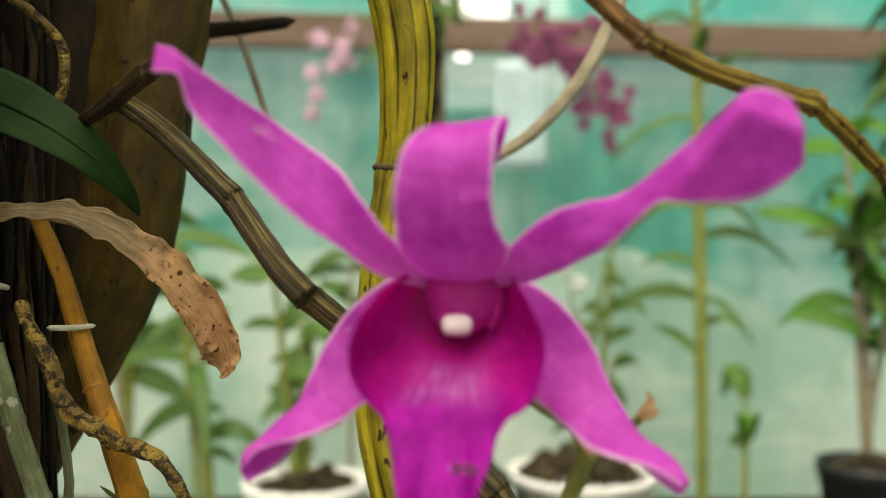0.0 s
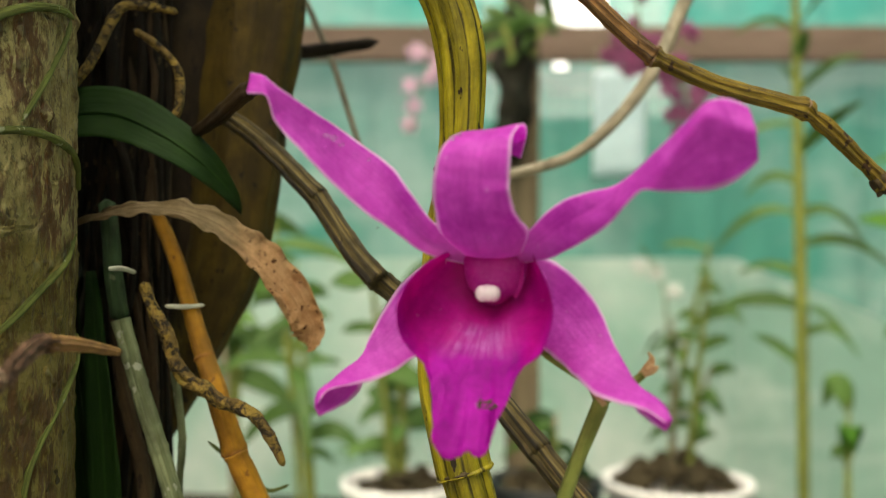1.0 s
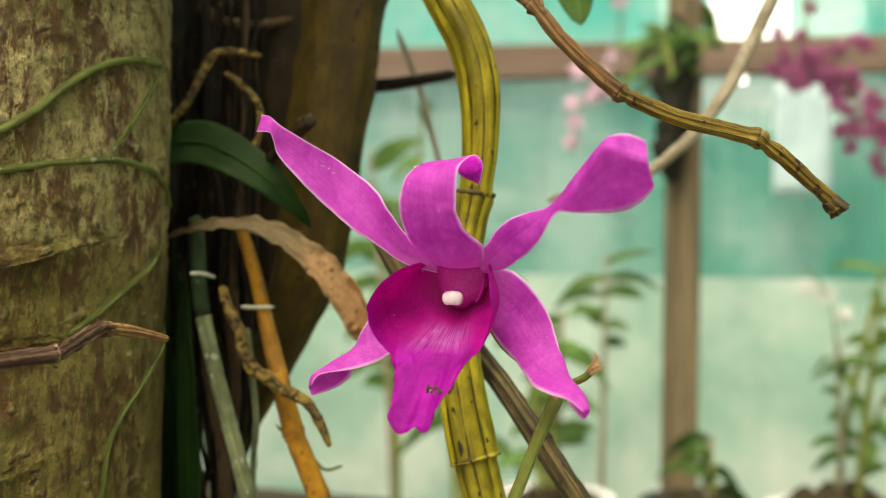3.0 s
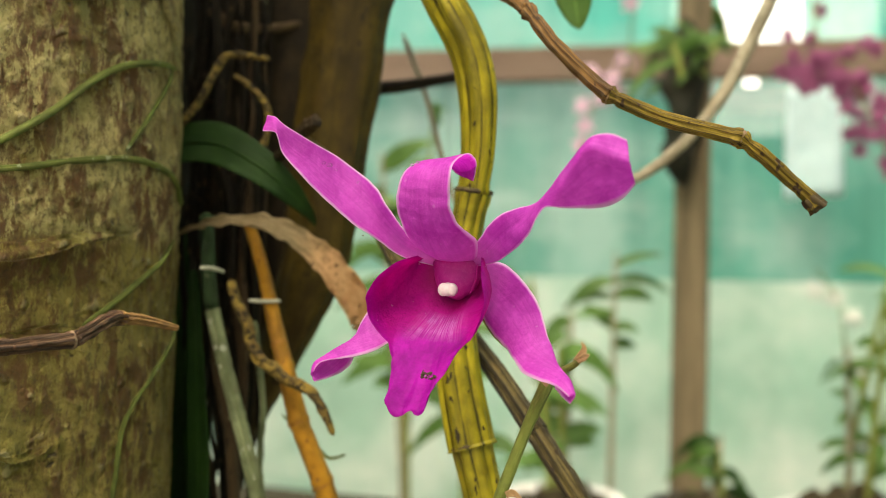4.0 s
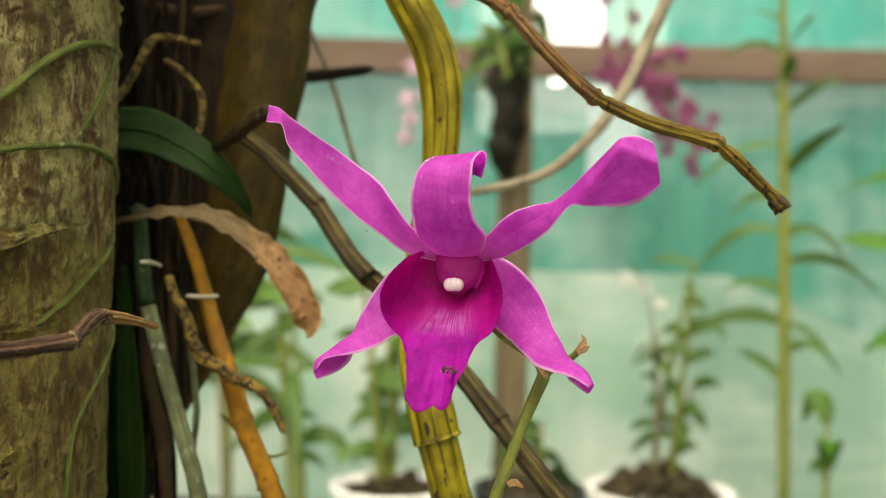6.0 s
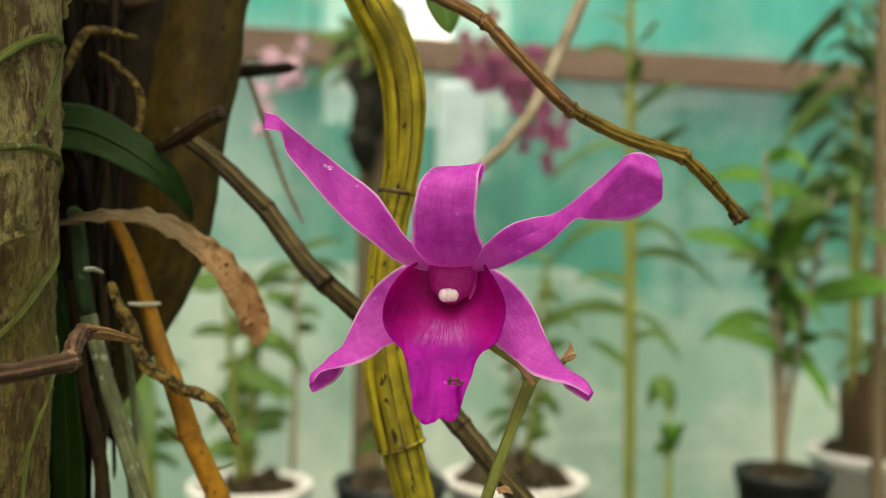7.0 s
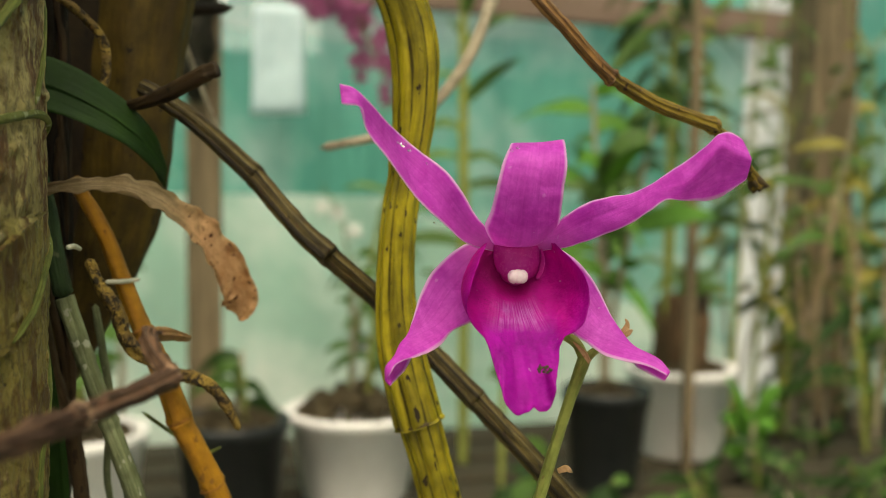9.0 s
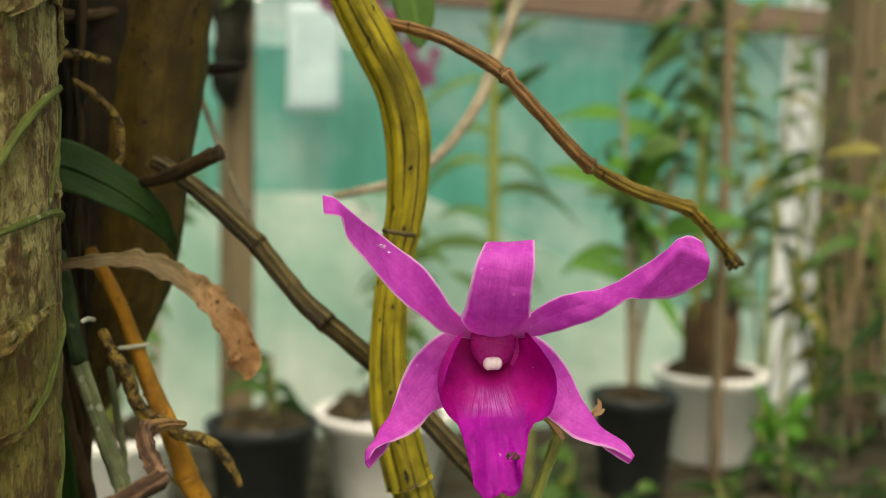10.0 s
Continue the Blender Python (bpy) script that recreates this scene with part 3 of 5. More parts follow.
for nm, cs in (("plastic_sheet_1", [(-2.5, 3.0, 0.0), (0.62, 3.12, 0.0), (0.62, 3.12, 1.2), (-2.5, 3.0, 1.2)]),
               ("plastic_sheet_2", [(0.62, 3.12, 0.0), (2.1, 3.3, 0.0), (2.1, 3.3, 0.6), (0.62, 3.12, 1.2)])):
    tagged(sheet(nm, cs, 40, 10, PLASTIC, 0.03, 5), "pale translucent plastic sheet hung low before the net", "plastic sheet", kind="structure")
for nm, cs, mt in (("wall_west", [(-2.6, -2.5, 0), (-2.6, 3.1, 0), (-2.6, 3.1, 2.7), (-2.6, -2.5, 2.7)], NET),
                   ("wall_east", [(2.62, 3.6, 0), (2.62, -2.5, 0), (2.62, -2.5, 2.7), (2.62, 3.6, 2.7)], NET),
                   ("wall_south", [(2.6, -2.5, 0), (-2.6, -2.5, 0), (-2.6, -2.5, 2.7), (2.6, -2.5, 2.7)], WHITESHEET)):
    tagged(sheet(nm, cs, 40, 8, mt, 0.03, len(nm)), "sheeting that closes the shade house", "wall sheet", kind="structure")
tagged(sheet("ceiling", [(-2.6, -2.5, 2.7), (2.6, -2.5, 2.7), (2.6, 3.6, 2.7), (-2.6, 3.1, 2.7)], 30, 30, ROOF, 0.05, 9),
       "thin pale shade net roof", "roof net", kind="structure")

bm = bmesh.new()
box(bm, -2.6, 2.6, -0.03, 0.03, -0.075, 0.045, 0.006)
beam = part("beam", bm, BEAMWOOD, None)
beam.matrix_basis = pose(0, 3.28, 1.967, 0, 0, 6)
tagged(beam, "weathered brown wooden cross beam before the net", "beam", kind="structure")

# bench of slats for the pots
bench = thing("bench", (0.2, 1.25, 0.0), "weathered slatted wooden plant bench carrying pots", "bench")
for i in range(7):
    bm = bmesh.new()
    box(bm, -1.6, 1.6, -0.045, 0.045, -0.012, 0.012, 0.004)
    sl = part("slat", bm, BENCHWOOD, bench)
    sl.location = (0, -0.33 + i * 0.11, 0.758)
for x in (-1.5, 1.5):
    for y in (-0.33, 0.33):
        bm = bmesh.new()
        box(bm, -0.03, 0.03, -0.03, 0.03, -0.373, 0.373, 0.004)
        part("leg", bm, WOOD, bench).location = (x, y, 0.373)


# ---- the trunk and what grows on it ----
TX, TY, TR = -0.116, 0.118, 0.0448


def trunk_radius(a, z):
    c, d = math.cos(a), math.sin(a)
    ridge = abs(noise.noise(Vector((c * 11, d * 11, z * 55))))
    crack = max(0.0, noise.noise(Vector((c * 20 + 5, d * 20, z * 26))) - 0.12)
    wart = max(0.0, noise.noise(Vector((c * 15, d * 15, z * 330))) - 0.38)
    scale = noise.noise(Vector((c * 9, d * 9, z * 150)))
    grain = noise.noise(Vector((c * 24 + 3, d * 24, z * 330))) + 0.6 * noise.noise(Vector((c * 46, d * 46, z * 700)))
    return TR * (1 + 0.025 * noise.noise(Vector((c * 1.2, d * 1.2, z * 9))) + 0.010 * noise.noise(Vector((c * 5, d * 5, z * 60)))
                 + 0.008 * ridge - 0.016 * crack + 0.032 * wart + 0.008 * max(0.0, scale) ** 0.5 + 0.0065 * grain)


verts, faces, uvs = [], [], []
NA, NZ = 460, 500
for i in range(NZ + 1):
    z = 2.7 * (i / NZ)
    if 40 < i < 480:
        z = 1.125 + (i - 40) / 440 * 0.155
    elif i <= 40:
        z = 1.125 * i / 40
    else:
        z = 1.28 + (i - 480) / 20 * 1.37
    for j in range(NA):
        a = 2 * math.pi * j / NA
        r = trunk_radius(a, z)
        verts.append((r * math.cos(a), r * math.sin(a), z))
        uvs.append((j / NA, z))
for i in range(NZ):
    for j in range(NA):
        faces.append((i * NA + j, i * NA + (j + 1) % NA, (i + 1) * NA + (j + 1) % NA, (i + 1) * NA + j))
trunk = thing("tree_trunk", (TX, TY, 0.0), "pale brown lichen-mottled tree trunk with flaking bark", "tree")
mesh_object("trunk", verts, faces, BARK, trunk, "", uvs)


def on_trunk(points, lift=0.15):
    """Points (angle in degrees from +x towards -y, z in mm) on the bark, as mm."""
    out = []
    for a, z in points:
        q = radians(-a)
        r = trunk_radius(q % (2 * math.pi), z * MM) / MM + lift
        out.append((TX / MM + r * math.cos(q), TY / MM + r * math.sin(q), z))
    return out


# ---- log behind, tapering downwards ----
log = thing("leaning_log", (0, 0, 0), "dark tapering log with a golden-brown strip of sheath, behind the trunk", "log")
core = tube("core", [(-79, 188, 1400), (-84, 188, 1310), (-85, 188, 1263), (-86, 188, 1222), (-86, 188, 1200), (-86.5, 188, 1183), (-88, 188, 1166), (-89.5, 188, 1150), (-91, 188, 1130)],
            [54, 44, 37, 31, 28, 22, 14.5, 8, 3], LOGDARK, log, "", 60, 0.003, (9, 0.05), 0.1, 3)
for v in core.data.vertices:
    v.co.y = 0.192 + (v.co.y - 0.188) * 0.35
for nm, q, wd, mt, sd, lab in (("sheath", 0.0, 1.0, SLAB, 4, "golden-brown ribbed sheath"), ("sheath", -17.0, 0.55, LOGBROWN, 5, "dull brown ribbed sheath")):
    strip = tube(nm, [(-42 + q * 1.3, 186, 1400), (-53 + q * 1.1, 186, 1310), (-58 + q, 186, 1263), (-62.5 + q, 186, 1222), (-65 + q * 0.9, 186, 1200), (-70 + q * 0.8, 186, 1183), (-77 + q * 0.6, 186, 1166), (-84 + q * 0.3, 186, 1150), (-89, 186, 1138)],
                 [20 * wd, 15 * wd, 13 * wd, 11 * wd, 10 * wd, 8 * wd, 5.5 * wd, 3 * wd, 1.2 * wd], mt, log, lab, 40, 0.003, (7, 0.08), 0.12, sd)
    for v in strip.data.vertices:
        v.co.y = 0.188 + (v.co.y - 0.186) * 0.7

# ---- canes ----
main_cane = thing("orchid_cane", (0, 0, 0), "fat ribbed olive-yellow orchid cane with dark streaks", "orchid cane")
tube("stem", [(-24, 141, 1275), (-18, 141, 1260), (-13.6, 141, 1252), (-8.2, 141, 1242), (-5.8, 141, 1232), (-5.6, 141.5, 1221), (-6.6, 142, 1211.5)],
     [4.2, 4.3, 4.6, 4.8, 4.9, 4.4, 3.8], CANE, main_cane, "", 54, 0.0007, (9, 0.12), 0.03, 1, (0.985,), 0.08, False, flat=(35, 0.64))
tube("stem", [(-6.5, 142, 1212.2), (-8.6, 141, 1199), (-9.2, 140.5, 1186), (-8.3, 139.5, 1174.5), (-5.4, 138.5, 1162), (-4.6, 138.3, 1159.2)],
     [3.5, 3.5, 3.8, 4.5, 4.8, 4.7], CANE, main_cane, "", 54, 0.0007, (9, 0.12), 0.03, 2, (0.02, 0.98), 0.08, False)
tube("stem", [(-4.9, 138.3, 1160.4), (-2, 138, 1150), (0.5, 138, 1138), (1, 138, 1110), (0, 140, 1050)],
     [4.1, 4.0, 4.2, 4.6, 4.4], CANE, main_cane, "", 54, 0.0007, (9, 0.12), 0.03, 4, (), 0.1, False)

for c, d, r in (((-6.55, 142, 1212.0), (-0.12, 0.03, -1), 4.0), ((-4.75, 138.3, 1159.8), (0.28, -0.05, -1), 4.7)):
    c, d = np.array(c), unit(np.array(d, float))
    tube("node_ring", [c - d * 0.5, c, c + d * 0.5], [r * 0.96, r * 1.03, r * 0.95], NODE, main_cane, "dark corky node ring", 36, 0.0002, (9, 0.08), 0.06, 71, (), 0.1, False)

dead = thing("dry_cane", (0, 0, 0), "thin brown dry leafless cane with swollen nodes", "orchid cane")
tube("stem", [(-15.5, 146, 1257), (-2.9, 134.2, 1252.4), (5.2, 126.8, 1247.2), (9.3, 120.7, 1243.0)], [1.16, 1.21, 1.30, 1.34], DEADCANE, dead, "", 42, 0.0007, (6, 0.2), 0.14, 5, (0.99,), 0.42, False)
tube("stem", [(9.3, 120.7, 1243.0), (15.3, 116.8, 1235.4), (21, 116.4, 1229.5), (25.1, 116.2, 1226.1)], [1.30, 1.21, 1.25, 1.34], DEADCANE, dead, "", 42, 0.0007, (6, 0.2), 0.14, 6, (0.01, 0.985), 0.42, False)
tube("stem", [(25.1, 116.2, 1226.1), (34.0, 116.7, 1222.0), (46.8, 117.8, 1218.4)], [1.25, 1.25, 1.30], DEADTIP, dead, "", 42, 0.0007, (6, 0.2), 0.14, 7, (0.01, 0.985), 0.42, False)
tube("stem", [(46.8, 117.8, 1218.4), (52.0, 119.0, 1214), (57.8, 120.6, 1208.6), (58.9, 120.9, 1207.4)], [1.21, 1.08, 1.12, 1.52], DEADTIP, dead, "", 42, 0.0006, (6, 0.25), 0.2, 8, (0.02,), 0.5, False)

for c, d in (((9.3, 120.7, 1243.0), (0.6, -0.4, -0.6)), ((25.1, 116.2, 1226.1), (0.85, 0.0, -0.45)), ((46.8, 117.8, 1218.4), (0.9, 0.1, -0.4))):
    c, d = np.array(c), unit(np.array(d, float))
    tube("node_scar", [c - d * 0.5, c, c + d * 0.6], [1.15, 1.5, 1.1], TWIGKNOT, dead, "pale ringed node scar", 24, 0.0002, (5, 0.25), 0.25, 74, (), 0.1, False)
tube("frayed_end", [(57.6, 120.5, 1208.8), (58.6, 120.8, 1207.7), (59.4, 121.0, 1206.8)], [1.2, 1.5, 1.75], NODE, dead, "dark frayed end", 24, 0.0002, (6, 0.5), 0.4, 75, (), 0.1, False)

old = thing("dark_cane", (0, 0, 0), "dark brown withered ribbed orchid cane with a broken knob", "orchid cane")
tube("stem", [(-58, 166, 1226.5), (-54.8, 165.0, 1224.8), (-46.9, 161.4, 1219.2), (-35.3, 157.5, 1208.3)], [1.68, 1.76, 1.93, 2.10], OLDCANE, old, "", 56, 0.0008, (7, 0.26), 0.10, 9, (0.99,), 0.08, False)
tube("stem", [(-35.3, 157.5, 1208.3), (-27.3, 151.5, 1198.2), (-21.3, 147.5, 1192.3)], [2.02, 2.10, 2.18], OLDCANE, old, "", 56, 0.0008, (7, 0.26), 0.10, 10, (0.01, 0.99), 0.07, False)
tube("stem", [(-21.3, 149.5, 1192.3), (-12.4, 149.5, 1184.5), (-2.6, 147, 1174.5), (8.2, 141, 1162.8)], [2.14, 2.10, 2.10, 2.18], OLDCANE, old, "", 56, 0.0008, (7, 0.26), 0.10, 11, (0.01, 0.99), 0.07, False)
tube("stem", [(8.2, 141, 1162.8), (16.8, 136, 1153.0), (26.6, 132, 1141.7), (42, 128, 1121)], [2.10, 2.10, 2.10, 2.02], OLDCANE, old, "", 56, 0.0008, (7, 0.26), 0.10, 12, (0.01,), 0.07, False)
tube("broken_knob", [(-62, 158, 1221), (-54, 150, 1223), (-47, 144.5, 1226.5), (-43.5, 142.6, 1228)], [1.01, 1.43, 1.60, 1.51], LOGBROWN, old, "", 42, 0.0008, (5, 0.2), 0.2, 13, (0.8,), 0.2, False)

orange = thing("orange_cane", (0, 0, 0), "smooth orange-yellow drying cane with ringed nodes", "orchid cane")
tube("stem", [(-71, 162, 1207), (-65.0, 158.5, 1196.5), (-59.0, 156, 1180.5), (-54.0, 153, 1169.2), (-50.4, 152.6, 1158.9)], [1.4, 1.6, 1.9, 2.2, 2.4], ORANGE, orange, "", 20, 0.001, (0, 0), 0.06, 14, (0.985,), 0.12, False)
tube("stem", [(-50.4, 152.6, 1158.9), (-43.0, 153, 1142.4), (-36, 155, 1117), (-32, 157, 1080)], [2.3, 2.5, 2.7, 2.8], ORANGE, orange, "", 20, 0.001, (0, 0), 0.05, 15, (0.005, 0.27), 0.12, False)

for c, d, r in (((-50.6, 152.6, 1159.2), (0.38, 0, -1), 2.4), ((-44.2, 153, 1145.0), (0.44, 0, -1), 2.45), ((-57.6, 155.2, 1177.0), (0.42, -0.2, -1), 2.0)):
    c, d = np.array(c), unit(np.array(d, float))
    tube("node_ring", [c - d * 0.45, c, c + d * 0.45], [r * 0.98, r * 1.08, r * 0.98], ORANGE_NODE, orange, "brown scarred node ring", 24, 0.0002, (0, 0), 0.08, 72, (), 0.1, False)

grey = thing("grey_root", (0, 0, 0), "thick grey-green aerial root with a dull sheath", "root")
tube("root_top", [(-76, 151, 1208), (-74, 149, 1200), (-73.0, 148, 1193), (-71.2, 147.2, 1184.5)], [1.6, 1.7, 1.75, 1.8], DARKGREEN, grey, "dark green upper root", 24, 0.001, (5, 0.06), 0.06, 16)
tube("root", [(-71.2, 147.2, 1184.8), (-66.6, 147, 1169.9), (-62.0, 147, 1156), (-57.4, 147, 1140), (-52, 148, 1110)],
     [1.75, 1.75, 1.8, 1.85, 1.8], GREYROOT, grey, "", 24, 0.0008, (5, 0.1), 0.08, 16, (0.2, 0.42), 0.12, False)
mottle = thing("mottled_root", (0, 0, 0), "yellow and black mottled aerial root, crooked", "root")
tube("root", [(-67, 148, 1192), (-65.2, 147.5, 1187.5), (-62.0, 147, 1182), (-60.5, 147, 1177), (-57.4, 147, 1173.2), (-54, 147, 1171.8), (-51.5, 147, 1169.6), (-46.5, 147, 1168.2), (-43.5, 147, 1165.6), (-41.4, 147, 1162.4), (-39.2, 147, 1157.8)],
     [1.0, 1.15, 1.35, 1.25, 1.4, 1.45, 1.3, 1.3, 1.1, 1.0, 0.6], LICHEN, mottle, "", 22, 0.0005, (0, 0), 0.4, 17)

twig = thing("dead_twig", (0, 0, 0), "red-brown shrivelled dead twig bent near its tip", "twig")
tube("stem", [(-100, 18, 1179.8), (-80, 38, 1180.5), (-67, 52, 1181.0), (-60, 62, 1181.5)], [1.34, 1.26, 1.22, 1.30], TWIG, twig, "", 48, 0.0005, (7, 0.34), 0.34, 18, (0.99,), 0.15, False)
tube("stem", [(-60, 62, 1181.5), (-55.5, 68, 1182.1), (-51.1, 74.5, 1182.8)], [1.26, 1.13, 1.18], TWIG, twig, "", 48, 0.0005, (7, 0.34), 0.34, 20, (0.02, 0.97), 0.16, False)
tube("stem", [(-51.1, 74.5, 1182.8), (-53.2, 82, 1184.2), (-54.2, 88.0, 1185.6), (-53.6, 90.5, 1185.6)], [1.09, 1.05, 1.13, 1.09], TWIG, twig, "", 48, 0.0005, (7, 0.34), 0.36, 19, (0.02,), 0.16, False)
tube("tip", [(-53.9, 90.0, 1185.7), (-51.6, 94.5, 1185.0), (-49.1, 99.8, 1183.6)], [1.05, 0.84, 0.50], TWIGTIP, twig, "shrivelled ochre tip", 42, 0.0005, (7, 0.3), 0.16, 22, (0.03,), 0.16, False)
for c, r in (((-60, 62, 1181.5), 1.5), ((-51.2, 74.6, 1182.8), 1.35)):
    tube("knot", [(c[0] - 0.5, c[1] - 0.5, c[2]), c, (c[0] + 0.5, c[1] + 0.6, c[2] + 0.1)], [r * 0.9, r * 1.08, r * 0.9], TWIGKNOT, twig, "pale scarred knot", 30, 0.0002, (7, 0.3), 0.3, 73)

# thin hooked roots and tendrils in the shade between trunk and log
for label, pts, rad, mat, sd in (
        ("crooked tan aerial root with a pale tip", [(-86, 149, 1226), (-80.5, 153, 1235), (-76.8, 158, 1247), (-72, 161, 1248.2), (-66.5, 163, 1247.5)], [0.9, 1.0, 1.05, 1.0, 0.6], LICHEN, 21),
        ("crooked brown aerial root", [(-74, 158, 1243), (-69, 158.5, 1239.5), (-64.6, 159, 1234), (-64.6, 158, 1226), (-67.5, 157, 1223.4), (-70, 157, 1222.8)], [0.7, 0.85, 0.9, 0.9, 0.85, 0.5], LICHEN, 22),
        ("thin grey dry tendril", [(-80, 178, 1270), (-70, 181, 1261.5), (-62, 185, 1254.5), (-54, 189, 1247), (-49.5, 192, 1241)], [0.5, 0.5, 0.5, 0.45, 0.3], GREYROOT, 23),
        ("thin brown hanging root", [(-74, 168, 1216), (-74.5, 166, 1200), (-73, 165, 1185), (-72, 165, 1165), (-74, 165, 1130)], [0.9, 0.9, 1.0, 0.9, 0.9], BROWNROOT, 24),
        ("pale thin hanging root", [(-67, 160, 1182), (-65.5, 160, 1172), (-64, 160, 1160), (-65, 161, 1146), (-62, 161, 1128)], [0.7, 0.8, 0.8, 0.7, 0.7], GREYROOT, 25),
        ("dark brown hanging aerial root", [(-78, 158, 1192), (-75, 156, 1172), (-70, 156, 1150), (-68, 157, 1110)], [1.2, 1.4, 1.5, 1.5], BROWNROOT, 26),
        ("dark brown root climbing in the shade", [(-86, 165, 1262), (-80, 168, 1258), (-74, 176, 1259), (-66, 182, 1262)], [1.4, 1.5, 1.4, 1.0], BROWNROOT, 27),
        ("thin curled green tendril", [(-58, 158, 1160), (-50, 160, 1153), (-46, 160, 1150), (-42, 161, 1151)], [0.4, 0.4, 0.4, 0.3], GREENROOT, 28)):
    r = tube("aerial_root", pts, rad, mat, None, "", 12, 0.001, (0, 0), 0.2, sd)
    tagged(r, label, "root", "roots beside the trunk")

# tangle in the gap: most roots carry painted shade, so it goes near black
rr = random.Random(77)
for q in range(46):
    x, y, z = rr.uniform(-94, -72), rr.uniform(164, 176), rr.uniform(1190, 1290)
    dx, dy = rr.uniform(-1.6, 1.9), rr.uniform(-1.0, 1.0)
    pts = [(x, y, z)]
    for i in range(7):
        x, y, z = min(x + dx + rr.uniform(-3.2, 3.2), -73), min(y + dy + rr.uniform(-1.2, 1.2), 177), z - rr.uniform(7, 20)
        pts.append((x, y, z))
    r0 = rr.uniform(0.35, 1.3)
    r = tube("thin_root", pts, [r0, r0 * 0.9, r0 * 0.5], rr.choice((SHADEROOT, SHADEROOT, SHADEROOT, BROWNROOT)), None, "", 8, 0.004, (0, 0), 0.25, 200 + q)
    tagged(r, "thin tangled root hanging in the shade, mostly darkened in colour for it", "root", "tangled roots in the shade")

for pts in ([(-69.6, 138.8, 1194.6), (-69.0, 143, 1194.6), (-68.3, 147.4, 1193.8)], [(-64.4, 151.8, 1187.2), (-61.4, 154, 1187.0), (-58.0, 156.4, 1187.2)]):
    r = tube("root_tip", pts, [0.45, 0.5, 0.4], WHITE_ROOT, None, "", 12, 0.0006, (0, 0), 0.12, 31)
    tagged(r, "short dead white root tip", "root", "white root tips")

# roots that cling to the bark: angle round the trunk, height
for label, pts, rad, sd in (
        ("green aerial root creeping up the bark", [(70, 1203), (50, 1211), (33, 1219.8), (26, 1224.1), (21, 1227.7), (14, 1232.1), (5, 1235.5), (-8, 1237.8), (-24, 1239)], [0.72, 0.72, 0.75, 0.75, 0.75, 0.75, 0.72, 0.69, 0.60], 41),
        ("green aerial root running round the trunk", [(70, 1207), (50, 1210), (33, 1212.3), (26, 1213.6), (16, 1215.1), (4, 1216.3), (-8, 1215.6), (-20, 1213.6), (-32, 1209)], [0.62, 0.66, 0.66, 0.66, 0.69, 0.69, 0.72, 0.72, 0.66], 42),
        ("short green root with a white tip on the bark", [(-16, 1238), (-12, 1234.4), (-2, 1225.5), (7, 1217.5)], [0.48, 0.54, 0.51, 0.42], 43),
        ("slender green root hanging down the bark", [(-26, 1183), (-20, 1178.2), (-8, 1171.8), (0, 1166.6), (4, 1161.3), (6, 1153.0), (8, 1140), (9, 1110)], [0.42, 0.48, 0.51, 0.54, 0.57, 0.57, 0.57, 0.57], 44),
        ("thin olive root on the bark", [(-24, 1202), (-11, 1196.1), (-1.5, 1191.9), (9, 1187.2), (18, 1182.9)], [0.53, 0.60, 0.63, 0.60, 0.40], 45)):
    r = tube("clinging_root", on_trunk(pts), rad, GREENROOT, None, "", 12, 0.001, (0, 0), 0.15, sd)
    tagged(r, label, "root", "roots on the bark")

# peeling flakes of bark
def flake(points, widths, sd, lift=1.0):
    pts = [(p[0] - TX / MM, p[1] - TY / MM, p[2]) for p in on_trunk(points, lift)]
    st = [(*p, w, 8 * math.sin(sd + i * 1.7), 0.15) for i, (p, w) in enumerate(zip(pts, widths))]
    q = radians(points[len(points) // 2][0])
    return blade("bark_flake", st, BARK, trunk, "", 36, 8, 0.5, 1.8, sd, MM, (math.cos(q), -math.sin(q), 0.4))


flake([(60, 1195), (42, 1196), (30, 1197.4), (21, 1199.4), (13, 1200.4), (5, 1201.4)], (2.0, 2.0, 1.8, 1.3, 0.7, 0.15), 4, 1.3)
flake([(24, 1246), (14, 1250), (6, 1252), (0, 1251)], (0.6, 1.4, 1.2, 0.3), 5, 0.6)
flake([(38, 1181), (31, 1181.6), (24, 1182.5), (18, 1182)], (0.5, 1.0, 0.9, 0.3), 6, 0.5)
flake([(2, 1256), (-6, 1252), (-12, 1247), (-15, 1243)], (0.4, 1.1, 1.0, 0.3), 7, 0.5)
flake([(40, 1160), (33, 1159), (27, 1160), (22, 1161.5)], (0.4, 0.9, 0.8, 0.2), 8, 0.5)

# ---- leaves at the trunk ----
leaf = thing("green_leaf", (0, 0, 0), "dark green glossy pointed orchid leaf at the trunk", "leaf")
blade("leaf_blade", [(-94, 147, 1219, 2.6, -10, 0.12), (-85, 150.5, 1224, 4.8, -12, 0.12), (-76, 153, 1225, 5.6, -20, 0.12), (-66.5, 152.5, 1221.2, 5.0, -30, 0.12), (-59, 153.5, 1216.2, 3.9, -38, 0.12), (-54.8, 158, 1211.2, 2.3, -40, 0.1), (-53.7, 163, 1207.4, 0.9, -40, 0.1), (-53.5, 164.6, 1205.8, 0.15, -40, 0.1)],
      LEAF, leaf, "", 50, 12, 0.5, 0.5, 1)
